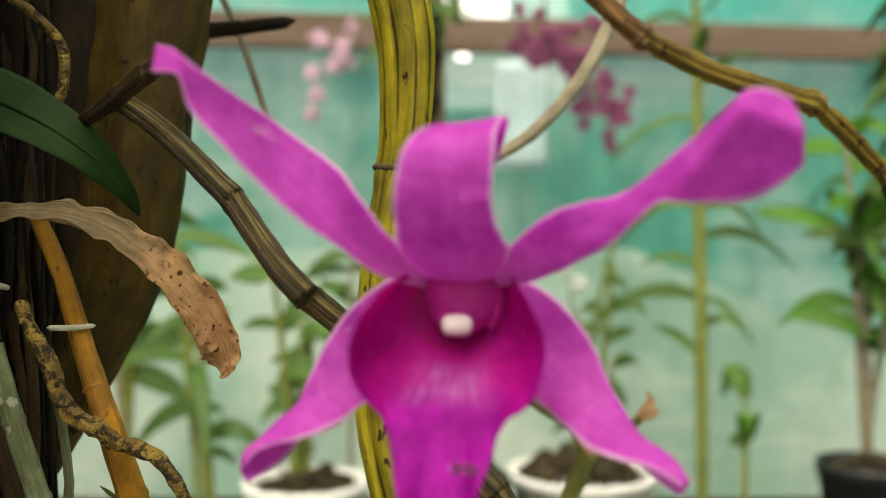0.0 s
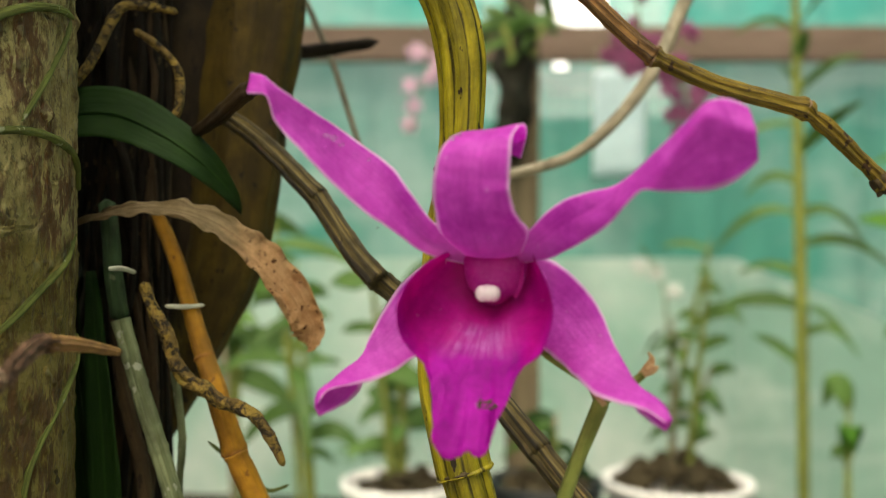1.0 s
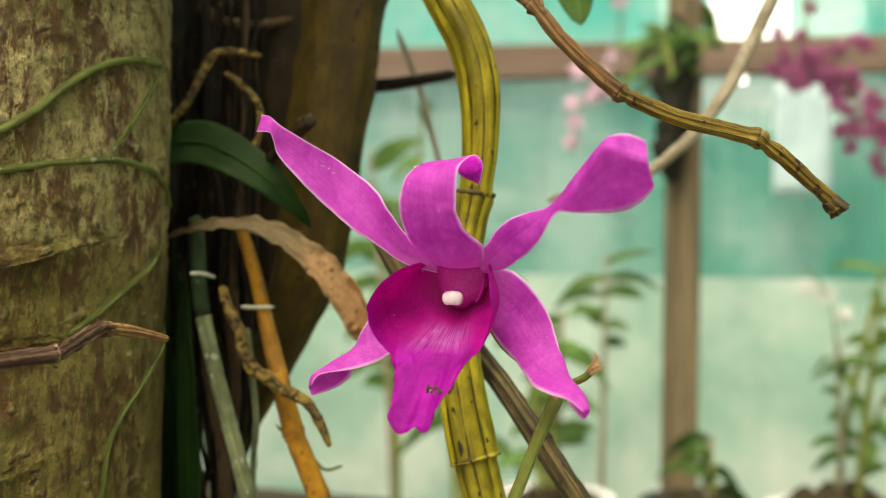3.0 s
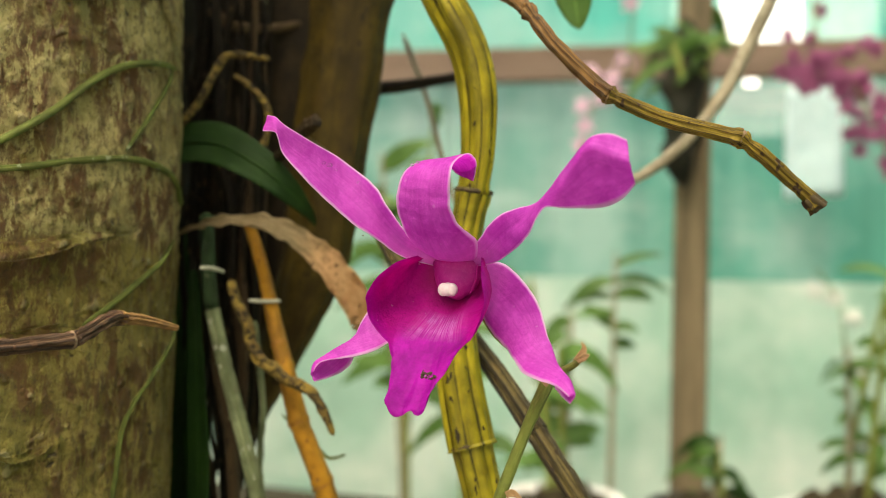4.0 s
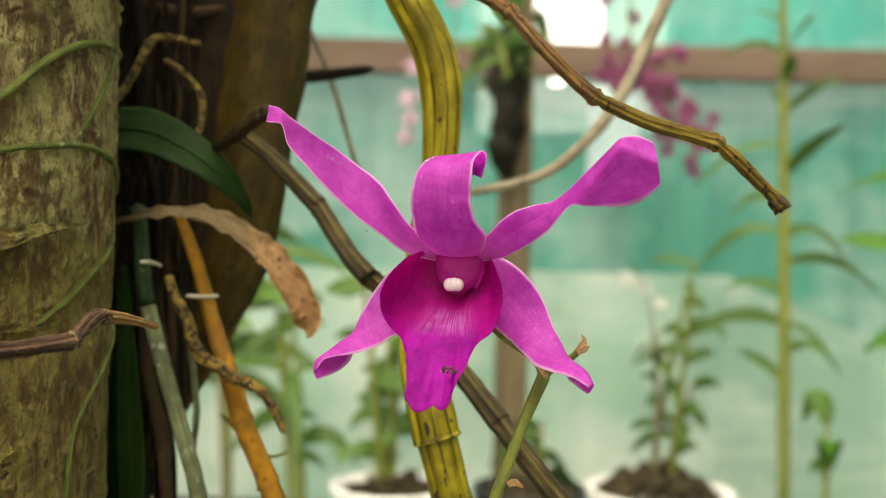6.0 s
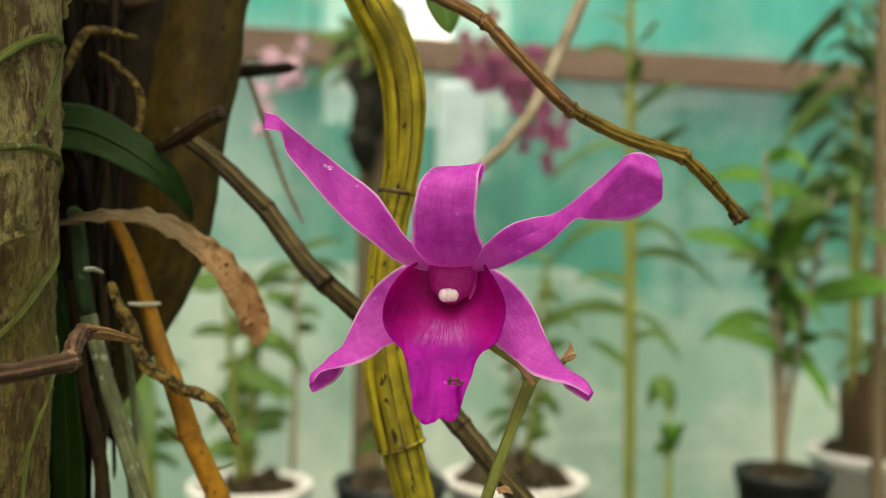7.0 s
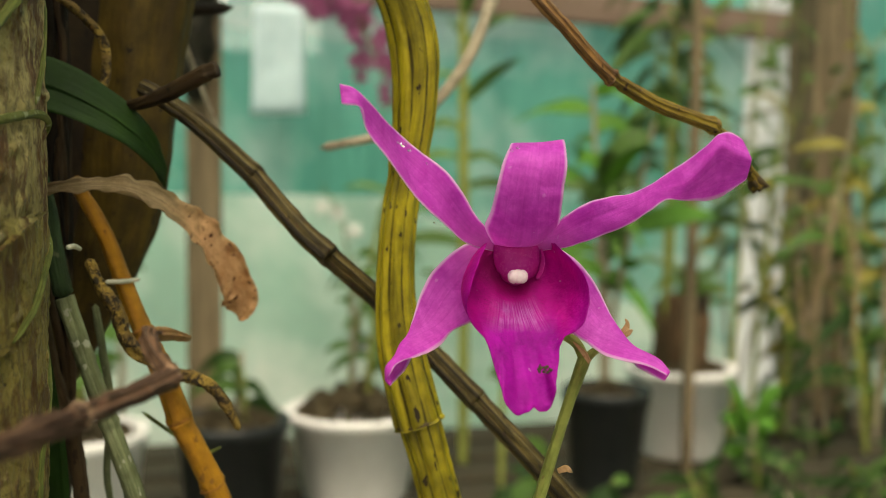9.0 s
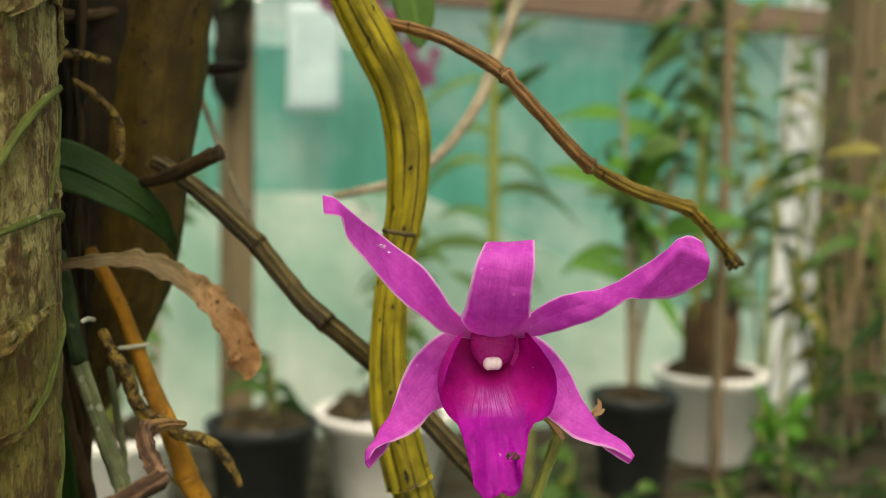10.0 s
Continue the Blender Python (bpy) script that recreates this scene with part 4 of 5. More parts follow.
tube("midrib", [(-94, 146.6, 1219), (-85, 150.1, 1224), (-76, 152.6, 1225), (-66.5, 152.1, 1221.2), (-59, 153.1, 1216.2), (-55, 157.4, 1211.8)], [0.4, 0.3, 0.28, 0.25, 0.2, 0.1], LEAF, leaf, "", 8, 0.002, (0, 0), 0.05, 91)
dry = thing("dry_leaf", (0, 0, 0), "curled dry brown leaf hanging by the trunk", "leaf")
blade("leaf_blade", [(-84, 150, 1202.5, 0.5, 0, 0.2), (-76, 147, 1204.4, 0.8, -20, 0.2), (-68, 146, 1205.6, 1.6, -40, 0.2), (-61, 148.5, 1205.6, 2.6, -52, 0.25), (-55.6, 152, 1203.6, 3.1, -52, 0.3), (-50.4, 154.2, 1199.8, 3.4, -48, 0.4), (-46.0, 156.2, 1195.6, 3.6, -42, 0.55), (-42.4, 159.0, 1190.6, 3.7, -32, 0.5), (-39.8, 161, 1186.2, 3.4, -15, 0.5), (-38.0, 161.8, 1182.8, 3.7, 8, 0.45), (-38.4, 162.6, 1180.0, 3.3, 26, 0.5), (-39.0, 163.0, 1178.9, 2.2, 34, 0.5)],
      DRYLEAF, dry, "", 120, 18, 0.4, 1.7, 3)
tube("leaf_stalk", [(-90, 152, 1199), (-84, 150, 1202.4), (-77, 147.4, 1204.2)], [0.6, 0.55, 0.45], DRYLEAF, dry, "thin withered leaf stalk", 8, 0.001, (0, 0), 0.1, 92)
for pts, w in (([(-79, 151, 1194), (-77, 150, 1176), (-75.5, 149.5, 1160), (-74.5, 149, 1140), (-75, 149, 1095)], 4.2), ([(-86, 154, 1190), (-84, 154, 1172), (-82, 155, 1150), (-80, 156, 1100)], 2.6), ([(-93, 166, 1205), (-92, 166, 1178), (-91, 167, 1150), (-91, 168, 1095)], 8.0)):
    b = blade("strap_leaf", [(*p, w * (0.25 + 0.75 * min(1, i / 2)), 10 + 3 * i, 0.2) for i, p in enumerate(pts)], LEAF, None, "", 30, 6, 0.5, 0.8, 5)
    tagged(b, "narrow dark green leaf hanging in shade", "leaf", "strap leaves beside the trunk")
hang = blade("hanging_leaf", [(3, 190, 1285, 3, 10, 0.1), (4, 190, 1275, 5.5, 10, 0.1), (5.6, 189.8, 1266, 5, 10, 0.1), (6.6, 189.6, 1260, 2.5, 10, 0.1), (7, 189.6, 1257.8, 0.3, 10, 0.1)], LEAF_LIGHT, None, "", 30, 8, 0.4, 0.2, 6)
tagged(hang, "light green leaf hanging behind the canes", "leaf")

pale = tube("pale_dry_stem", [(62, 262, 1300), (50, 258, 1272), (40, 252, 1250.5), (28, 247, 1235), (14, 243, 1224.5), (-10.4, 238.6, 1218.2)], [2.2, 2.1, 2.0, 1.8, 1.6, 1.2], PALESTEM, None, "", 14, 0.002, (5, 0.1), 0.1, 51, (0.35, 0.7), 0.15)
tagged(pale, "pale dry leafless cane reaching out behind", "orchid cane")

# ---- the flower ----
FX, FY, FZ = 1.3, 100.3, 1191.9
flower = thing("orchid_flower", (FX * MM, FY * MM, FZ * MM), "open magenta orchid flower with twisted petals and darker lip", "flower")
petal_patch("dorsal_sepal", [(-3.0, 2.5, 5.0), (-5.9, -2.0, 8.0), (-6.2, -5.6, 10.5), (-6.3, -7.6, 12.9), (-6.0, -8.5, 15.4), (-5.3, -8.4, 17.9), (-4.0, -6.9, 19.8), (-2.4, -4.0, 20.9), (-0.6, -1.4, 20.6), (0.6, -0.6, 19.6), (1.6, -1.2, 18.9)],
            [(0.5, 0.5, 4.8), (0.2, -3.6, 5.4), (-0.6, -7.0, 8.6), (-1.1, -8.8, 11.6), (-1.1, -9.7, 14.5), (-0.8, -10.0, 17.3), (0.0, -8.9, 19.6), (1.2, -5.8, 20.8), (2.5, -2.8, 20.5), (3.0, -1.2, 19.3), (3.2, -1.4, 18.2)],
            [(4.5, 1.5, 5.0), (5.6, -3.2, 8.2), (4.4, -7.3, 9.7), (3.6, -9.9, 11.7), (3.4, -11.0, 14.2), (3.6, -11.5, 16.8), (3.8, -10.6, 19.4), (4.8, -7.4, 21.3), (5.4, -5.0, 21.1), (5.2, -2.8, 19.9), (4.6, -2.0, 17.6)],
            PETAL, flower, "", 90, 20, 0.4, 0.3, 11)
petal_patch("petal", [(-2.0, 2.6, 5.8), (-7.0, -1.4, 9.4), (-9.8, -2.4, 13.4), (-12.3, -1.7, 16.6), (-15.8, -0.6, 19.3), (-18.9, -1.2, 21.5), (-21.6, -3.3, 23.3), (-25.3, -7.6, 26.0), (-27.5, -8.4, 27.6), (-29.6, -7.6, 28.4)],
            [(-2.0, 2.6, 4.7), (-7.4, 0.6, 7.2), (-11.0, -0.9, 10.4), (-13.8, -1.4, 13.2), (-17.0, -1.8, 15.9), (-19.8, -3.0, 18.2), (-22.4, -5.2, 20.8), (-25.6, -8.0, 23.6), (-27.4, -9.2, 26.2), (-29.6, -8.2, 27.0)],
            [(-2.0, 2.6, 3.6), (-7.9, 0.4, 5.2), (-11.8, -1.7, 7.8), (-14.6, -3.3, 9.9), (-17.6, -4.8, 12.3), (-20.2, -6.8, 15.0), (-22.8, -8.4, 18.0), (-26.0, -9.2, 21.8), (-26.9, -9.9, 24.8), (-29.6, -9.4, 25.4)],
            PETAL, flower, "", 72, 20, 0.4, 0.35, 12)
petal_patch("petal", [(2.0, 2.6, 5.8), (5.6, -1.5, 8.3), (7.7, -3.8, 10.4), (10.2, -5.4, 12.1), (13.1, -6.8, 12.9), (16.1, -8.3, 13.5), (18.4, -10.3, 15.1), (20.3, -12.6, 17.0), (22.2, -14.6, 18.8), (24.0, -15.9, 20.6), (25.8, -16.2, 22.3), (28.2, -15.4, 22.7), (30.4, -15.2, 21.8)],
            [(2.0, 2.4, 4.6), (6.6, -0.4, 6.3), (9.0, -2.8, 8.0), (11.6, -5.2, 9.7), (14.2, -7.6, 11.0), (16.5, -10.2, 12.3), (18.6, -12.6, 13.9), (20.6, -14.9, 14.8), (22.4, -16.3, 16.7), (23.8, -17.2, 19.0), (25.6, -17.4, 20.6), (28.4, -16.8, 19.4), (31.0, -16.8, 18.6)],
            [(2.0, 2.6, 3.6), (7.8, -0.4, 4.5), (10.6, -3.0, 5.7), (13.3, -6.2, 7.2), (15.5, -9.4, 8.9), (17.1, -12.2, 10.9), (18.8, -13.8, 12.5), (21.0, -13.8, 12.4), (23.5, -13.4, 12.4), (25.9, -13.2, 12.4), (27.9, -12.8, 12.8), (29.9, -13.2, 13.9), (31.6, -14.8, 15.6)],
            PETAL, flower, "", 96, 20, 0.4, 0.3, 13, 1.0)
petal_patch("lateral_sepal", [(-2.5, 4.8, 6.0), (-7.3, 4.6, 4.8), (-11.6, 4.6, 1.6), (-14.2, 4.0, -2.0), (-16.0, 2.4, -5.9), (-17.0, 1.6, -9.2), (-16.8, 0.9, -12.4), (-18.0, -0.3, -14.2), (-19.6, -1.9, -15.2), (-21.2, -4.4, -15.8)],
            [(-1.5, 4.6, 3.0), (-5.0, 4.2, 1.0), (-8.5, 3.8, -2.6), (-11.0, 3.2, -5.4), (-13.4, 1.8, -7.6), (-16.2, 0.8, -8.8), (-18.6, -0.4, -10.1), (-20.1, -2.6, -11.6), (-21.7, -3.7, -13.2), (-21.9, -4.3, -14.8)],
            [(-0.5, 4.8, 0.0), (-2.6, 4.0, -3.3), (-5.5, 3.4, -7.0), (-8.0, 2.6, -8.2), (-10.0, 1.7, -8.8), (-12.2, -0.3, -10.4), (-14.8, -2.0, -11.4), (-17.6, -3.2, -11.9), (-20.3, -4.6, -12.6), (-21.5, -4.8, -14.2)],
            PETAL, flower, "", 80, 20, 0.4, 0.3, 14)
petal_patch("lateral_sepal", [(3.0, 4.8, 5.4), (8.0, 4.0, 4.6), (11.2, 2.6, 2.6), (13.6, 2.0, 0.0), (15.2, 1.2, -2.8), (16.5, 0.2, -6.0), (17.9, -1.4, -9.4), (18.8, -4.2, -13.8), (20.0, -6.4, -15.1), (22.0, -8.6, -16.2)],
            [(2.4, 4.6, 2.4), (6.3, 4.6, 0.4), (9.0, 3.6, -1.8), (11.2, 2.6, -4.0), (12.8, 1.4, -6.0), (14.4, -0.4, -8.2), (17.2, -2.2, -10.0), (19.5, -3.9, -11.6), (21.7, -7.2, -13.0), (22.7, -8.9, -14.8)],
            [(1.8, 4.8, 0.0), (4.6, 4.4, -4.0), (6.6, 3.4, -6.6), (8.6, 2.0, -8.4), (10.2, 0.8, -9.6), (11.6, -1.2, -10.6), (13.4, -3.6, -12.2), (16.5, -6.0, -13.2), (19.4, -7.4, -13.7), (22.0, -9.4, -15.0)],
            PETAL, flower, "", 80, 20, 0.4, 0.3, 15)

# lip: two side lobes that cup the column, and a floor that runs over a brow into a notched apron
RIM = [(-5.0, -0.5, 5.6), (-7.0, -4.8, 4.4), (-8.6, -7.3, 2.6), (-9.8, -8.8, 0.7), (-10.6, -9.0, -1.9), (-10.5, -8.3, -4.5), (-9.2, -7.6, -6.8), (-7.4, -7.0, -8.5),
       (-6.6, -7.6, -10.8), (-6.2, -8.8, -13.2), (-5.9, -10.7, -15.4), (-5.8, -12.4, -17.5), (-4.1, -12.9, -19.3), (-2.9, -12.7, -19.1), (-1.6, -12.6, -18.2), (-0.5, -12.9, -18.8), (0.9, -13.3, -18.1),
       (1.6, -13.5, -15.9), (2.3, -12.2, -14.1), (3.3, -10.5, -12.3), (4.0, -9.3, -10.3), (5.1, -8.6, -8.7), (7.1, -9.4, -7.0), (8.0, -9.9, -5.0), (8.5, -9.7, -3.1), (8.6, -9.0, -1.1), (8.1, -7.9, 1.0), (7.2, -5.8, 2.9), (6.0, -1.4, 5.4)]
NU, NV, NB = 168, 36, 4
rim = spline(RIM, NU)
verts, uvs, faces = [], [], []
for layer in (0, 1):
    for i in range(NU + 1):
        u = i / NU
        ang = math.pi * (1 + u)
        inner = np.array([0.4 + 4.2 * math.cos(ang), 3.4, 4.8 + 6.6 * math.sin(ang)])
        outer = rim[i]
        s = min(1.0, max(0.0, (u - 0.25) / 0.5))
        down = 1 / (1 + math.exp((abs(u - 0.5) - 0.25) / 0.022))
        side_mid = np.array([outer[0] * 1.0, 0.15 * outer[1] + 2.8, 0.45 * inner[2] + 0.5 * outer[2]])
        sag = 1 - (2 * s - 1) ** 2
        over = spline([inner, (-4.4 + 8.0 * s, -1.2 - 1.2 * (2 * s - 1) ** 2, -5.4 + 1.0 * (2 * s - 1) ** 2), (-6.9 + 11.8 * s, -7.2 + 2.0 * sag, -8.6 - 0.6 * sag), outer], NV)
        for j in range(NB + NV + 1):
            if j < NB:
                f = 0.1 + 0.9 * j / NB
                p = inner * f + np.array([0, 4.4, 3.0]) * (1 - f)
                v = 0.0
            else:
                v = (j - NB) / NV
                cup = inner * (1 - v) ** 2 + 2 * side_mid * v * (1 - v) + outer * v * v
                p = cup * (1 - down) + over[j - NB] * down
                q3 = Vector((p[0] * 0.30, p[1] * 0.2, p[2] * 0.34))
                p = p + np.array([0.15, 1.0, 0.25]) * (0.55 * noise.noise(q3 + Vector((0, 0, 3))) + 0.35 * noise.noise(q3 * 2.6)) * v
                p = p + np.array([0.1, 0.7, 0.2]) * 0.5 * v ** 5 * noise.noise(Vector((i * 0.21, 0.3, 1.0)))
            q = np.array([0, 0.35 * layer * (1 - 0.7 * v ** 4), -0.05 * layer])
            verts.append((p + q) * MM)
            uvs.append((u, v))
NV += NB
w = NV + 1
o = (NU + 1) * w
for i in range(NU):
    for j in range(NV):
        q = (i * w + j, i * w + j + 1, (i + 1) * w + j + 1, (i + 1) * w + j)
        faces.append(q)
        faces.append(tuple(o + x for x in q[::-1]))
    faces.append((i * w + NV, o + i * w + NV, o + (i + 1) * w + NV, (i + 1) * w + NV))
mesh_object("lip", verts, faces, LIP, flower, "deep magenta ruffled lip with white hairs in its throat", uvs)
column = blade("column", [(1.0, 2.6, 6.6, 3.8, -4, -0.3), (1.1, 1.0, 5.2, 4.2, -4, -0.32), (1.1, 0.5, 3.6, 4.2, -4, -0.34), (1.0, 0.3, 2.0, 4.0, -4, -0.38), (0.9, 0.5, 0.5, 3.6, -4, -0.42), (0.8, 1.2, -0.8, 3.0, -4, -0.45), (0.8, 2.6, -1.4, 2.2, -4, -0.4)],
               COLUMN, flower, "rosy hooded column", 30, 16, 0.7, 0.5, 61, MM, (0, -1, 0), True)
blade("column_wing", [(4.6, 1.4, 4.6, 0.3, 60, 0.2), (4.8, 0.6, 2.8, 0.45, 60, 0.2), (4.5, 0.2, 1.0, 0.45, 60, 0.2), (3.8, 0.3, -0.6, 0.3, 60, 0.2)], COLUMN, column, "", 20, 6, 0.25, 0.2, 62)
bm = bmesh.new()
for dx in (-0.7, 0.0, 0.7):
    bmesh.ops.create_uvsphere(bm, u_segments=18, v_segments=12, radius=1.0 * MM, matrix=Matrix.Translation(((0.2 + dx) * MM, (-0.55 + 0.12 * abs(dx)) * MM, (0.05 - 0.06 * abs(dx)) * MM)) @ Matrix.Diagonal((1.0 + 0.2 * (dx == 0), 0.95, 1.12 + 0.03 * (dx == 0), 1)))
for f in bm.faces:
    f.smooth = True
part("anther_cap", bm, ANTHER, column, "white waxy anther cap")
def droplet(x, y, z, r, mat, name, label):
    bm = bmesh.new()
    bmesh.ops.create_icosphere(bm, subdivisions=2, radius=r * MM, matrix=Matrix.Translation((x * MM, y * MM, z * MM)) @ Matrix.Diagonal((1.2, 0.7, 0.8, 1)))
    for f in bm.faces:
        f.smooth = True
    part(name, bm, mat, flower, label)


water = Nodes("water_drop")
water.b.inputs["Transmission Weight"].default_value = 1.0
water.b.inputs["IOR"].default_value = 1.33
water.done((0.98, 0.98, 1.0), 0.02, spec=0.5)
for x, y, z, r in ((-19.6, -4.6, 20.2, 0.42), (-20.4, -5.2, 20.5, 0.3), (-18.6, -4.4, 19.4, 0.28), (-15.4, -2.6, 17.6, 0.22), (-14.2, -2.4, 8.6, 0.16), (-3.8, -8.0, 19.6, 0.3), (-2.9, -8.0, 20.0, 0.25)):
    droplet(x, y, z, r, water.m, "water_drop", "clear water drop")
droplet(27.7, -11.4, 15.2, 0.45, DRYLEAF_TAN, "tan_speck", "small tan pollen speck")
rr = random.Random(5)
bm = bmesh.new()
for _ in range(16):
    bmesh.ops.create_icosphere(bm, subdivisions=1, radius=0.28 * MM, matrix=Matrix.Translation(((0.8 + rr.uniform(-1.0, 1.0)) * MM, (-11.2 + rr.uniform(-0.25, 0.2)) * MM, (-12.9 + rr.uniform(-0.5, 0.5)) * MM)) @ Matrix.Rotation(rr.uniform(0, 3), 4, "Y") @ Matrix.Diagonal((rr.uniform(0.5, 2.0), 0.8, rr.uniform(0.3, 1.2), 1)))
part("debris_crumb", bm, NODE, flower, "dark crumb of debris on the lip")

stalk = tube("stalk", [(-12.0, 2.0, -92), (2.0, 4.2, -52.0), (8.6, 5.8, -33.0), (12.2, 6.6, -23.0), (15.6, 7.3, -14.7)],
             [1.2, 1.12, 1.02, 0.98, 1.2], STALK, flower, "smooth yellow-green flower stalk", 16, 0.0008, (0, 0), 0.05, 62, (0.62,), 0.1)
tube("pedicel", [(15.4, 7.2, -15.0), (14.0, 7.4, -12.4), (11.5, 7.0, -10.6), (7, 6.5, -7), (3, 6.0, 0)], [1.0, 0.9, 0.95, 1.1, 1.5], STALK, stalk, "", 14, 0.0007, (0, 0), 0.05, 63)
tube("spur", [(15.4, 7.2, -15.2), (17.6, 6.4, -13.2), (20.0, 5.4, -11.8), (21.2, 4.9, -10.6)], [0.85, 0.65, 0.6, 0.55], STALK, stalk, "", 14, 0.0006, (0, 0), 0.1, 64)
for st in ([(20.6, 5.0, -11.2, 0.6, 0, 0.3), (21.5, 4.7, -10.0, 0.7, 0, 0.5), (21.9, 4.5, -8.8, 0.4, 10, 0.4), (21.5, 4.2, -7.9, 0.1, 10, 0.4)],
           [(20.8, 4.4, -11.0, 0.5, 20, 0.3), (22.0, 4.2, -10.2, 0.55, 20, 0.4), (22.8, 4.0, -9.8, 0.15, 20, 0.4)],
           [(9.6, 4.2, -33.4, 0.55, 0, 0.3), (10.9, 4.0, -32.9, 0.6, 10, 0.4), (12.2, 4.2, -33.8, 0.15, 10, 0.4)],
           [(15.8, 5.9, -15.4, 0.4, 0, 0.4), (14.4, 5.6, -13.6, 0.45, 0, 0.4), (12.6, 5.6, -11.8, 0.12, 0, 0.3)]):
    blade("bract", st, DRYLEAF_TAN, stalk, "papery brown bract", 12, 6, 0.2, 0.3, 9)


# ---- pots and plants behind ----
def pot(name, x, y, rim_z, r, base_z, mat, label, fill=FIBRE, group="pots on the bench"):
    ob = thing(name, (x, y, base_z), label, "plant pot", group)
    h = rim_z - base_z
    prof = [(0.0, 0.004), (0.74 * r, 0.0), (0.76 * r, 0.004), (0.96 * r, h * 0.86), (1.0 * r, h * 0.87), (1.04 * r, h * 0.97), (1.03 * r, h), (0.97 * r, h), (0.94 * r, h * 0.9), (0.9 * r, h * 0.82)]
    n = 40
    vs = [(a * math.cos(2 * math.pi * j / n), a * math.sin(2 * math.pi * j / n), b) for a, b in prof for j in range(n)]
    fs = [(i * n + j, i * n + (j + 1) % n, (i + 1) * n + (j + 1) % n, (i + 1) * n + j) for i in range(len(prof) - 1) for j in range(n)]
    mesh_object("body", vs, fs, mat, ob)
    bm = bmesh.new()
    rr = random.Random(int(abs(x) * 1000) + 3)
    for _ in range(150):
        a, q = rr.uniform(0, 6.28), r * 0.88 * math.sqrt(rr.random())
        bmesh.ops.create_icosphere(bm, subdivisions=1, radius=r * rr.uniform(0.06, 0.14), matrix=Matrix.Translation((q * math.cos(a), q * math.sin(a), h * 0.8 + rr.uniform(0.3, 0.62) * r * (1 - (q / r) ** 2))) @ Matrix.Rotation(rr.uniform(0, 3), 4, "X") @ Matrix.Diagonal((rr.uniform(0.5, 1.4), rr.uniform(0.5, 1.2), rr.uniform(0.4, 1.1), 1)))
    part("potting_mix", bm, fill, ob, "dark mound of bark chips and moss")
    return ob


def strap(parent, base, direction, length, width, droop, mat, sd, name="leaf"):
    d = Vector(direction).normalized()
    st = []
    for i in range(5):
        f = i / 4
        p = Vector(base) + d * length * f + Vector((0, 0, -droop * length * f * f))
        st.append((p.x / MM, p.y / MM, p.z / MM, width / MM * (0.5, 1.0, 0.95, 0.65, 0.08)[i], 15 * math.sin(sd + i), 0.2))
    return blade(name, st, mat, parent, "", 10, 4, 0.8, 0.0, sd, MM, (0.2, -0.85, 0.45))


def cane_plant(x, y, z, canes, label, mats, seed, leaf_len=0.09, leaf_w=0.009, lean=0.1, rows=6, bare=0.35, cane_r=4.0, rise=(0.0, 1.1)):
    """An orchid with upright canes and two rows of strap leaves. canes: heights in metres."""
    rr = random.Random(seed)
    ob = thing("orchid_plant", (x, y, z), label, "orchid", "orchids on the bench")
    for h in canes:
        bx, by = rr.uniform(-0.02, 0.02), rr.uniform(-0.02, 0.02)
        lx, ly = rr.uniform(-lean, lean) * h, rr.uniform(-lean, lean) * h
        pts = [(bx, by, -0.02), (bx + lx * 0.25, by + ly * 0.3, h * 0.33), (bx + lx * 0.6, by + ly * 0.6, h * 0.66), (bx + lx, by + ly, h)]
        tube("cane", [(a / MM, b / MM, c / MM) for a, b, c in pts], [cane_r, cane_r * 1.2, cane_r, cane_r * 0.6], rr.choice((STALK, STALK, PALESTEM)), ob, "", 8, 0.02, (0, 0), 0.1, seed)
        phase = rr.uniform(0, 3.14)
        for i in range(rows):
            f = bare + (1 - bare) * (i + rr.uniform(0.1, 0.9)) / rows
            p = spline(pts, 20)[int(f * 20)]
            a = phase + (math.pi if i % 2 else 0) + rr.uniform(-0.7, 0.7)
            strap(ob, p, (math.cos(a), 0.6 * math.sin(a), rr.uniform(*rise)), leaf_len * rr.uniform(0.5, 1.35), leaf_w * rr.uniform(0.6, 1.2), rr.uniform(0.2, 1.0), rr.choice(mats), seed + i)
    return ob


def flower_spray(x, y, z, pts, count, mat, label, seed, size=0.02, spread=1.3):
    """An arching stem hung with small five-petalled flowers."""
    rr = random.Random(seed)
    ob = thing("flower_spray", (x, y, z), label, "flower spray")
    tube("stem", [(a / MM, b / MM, c / MM) for a, b, c in pts], [2.0, 1.6, 1.2], GREENROOT, ob, "", 8, 0.02)
    cs = spline(pts, 60)
    for i in range(count):
        c = cs[int(60 * (0.15 + 0.85 * i / count))] + np.array([rr.uniform(-1, 1), rr.uniform(-1, 1), rr.uniform(-0.6, 0.6)]) * size * spread
        bm = bmesh.new()
        turn = rr.uniform(0, 6.28)
        for k in range(5):
            a = turn + k * 1.2566
            m = Matrix.Rotation(a, 4, "Y") @ Matrix.Rotation(rr.uniform(-0.4, 0.4), 4, "X") @ Matrix.Translation((0, 0, size * 0.55)) @ Matrix.Diagonal((0.55, 0.16, 1.0, 1))
            bmesh.ops.create_icosphere(bm, subdivisions=2, radius=size * 0.55, matrix=m)
        bmesh.ops.create_icosphere(bm, subdivisions=1, radius=size * 0.28, matrix=Matrix.Translation((0, -size * 0.25, -size * 0.1)))
        for f in bm.faces:
            f.smooth = True
        part("blossom", bm, mat, ob).location = c
    return ob


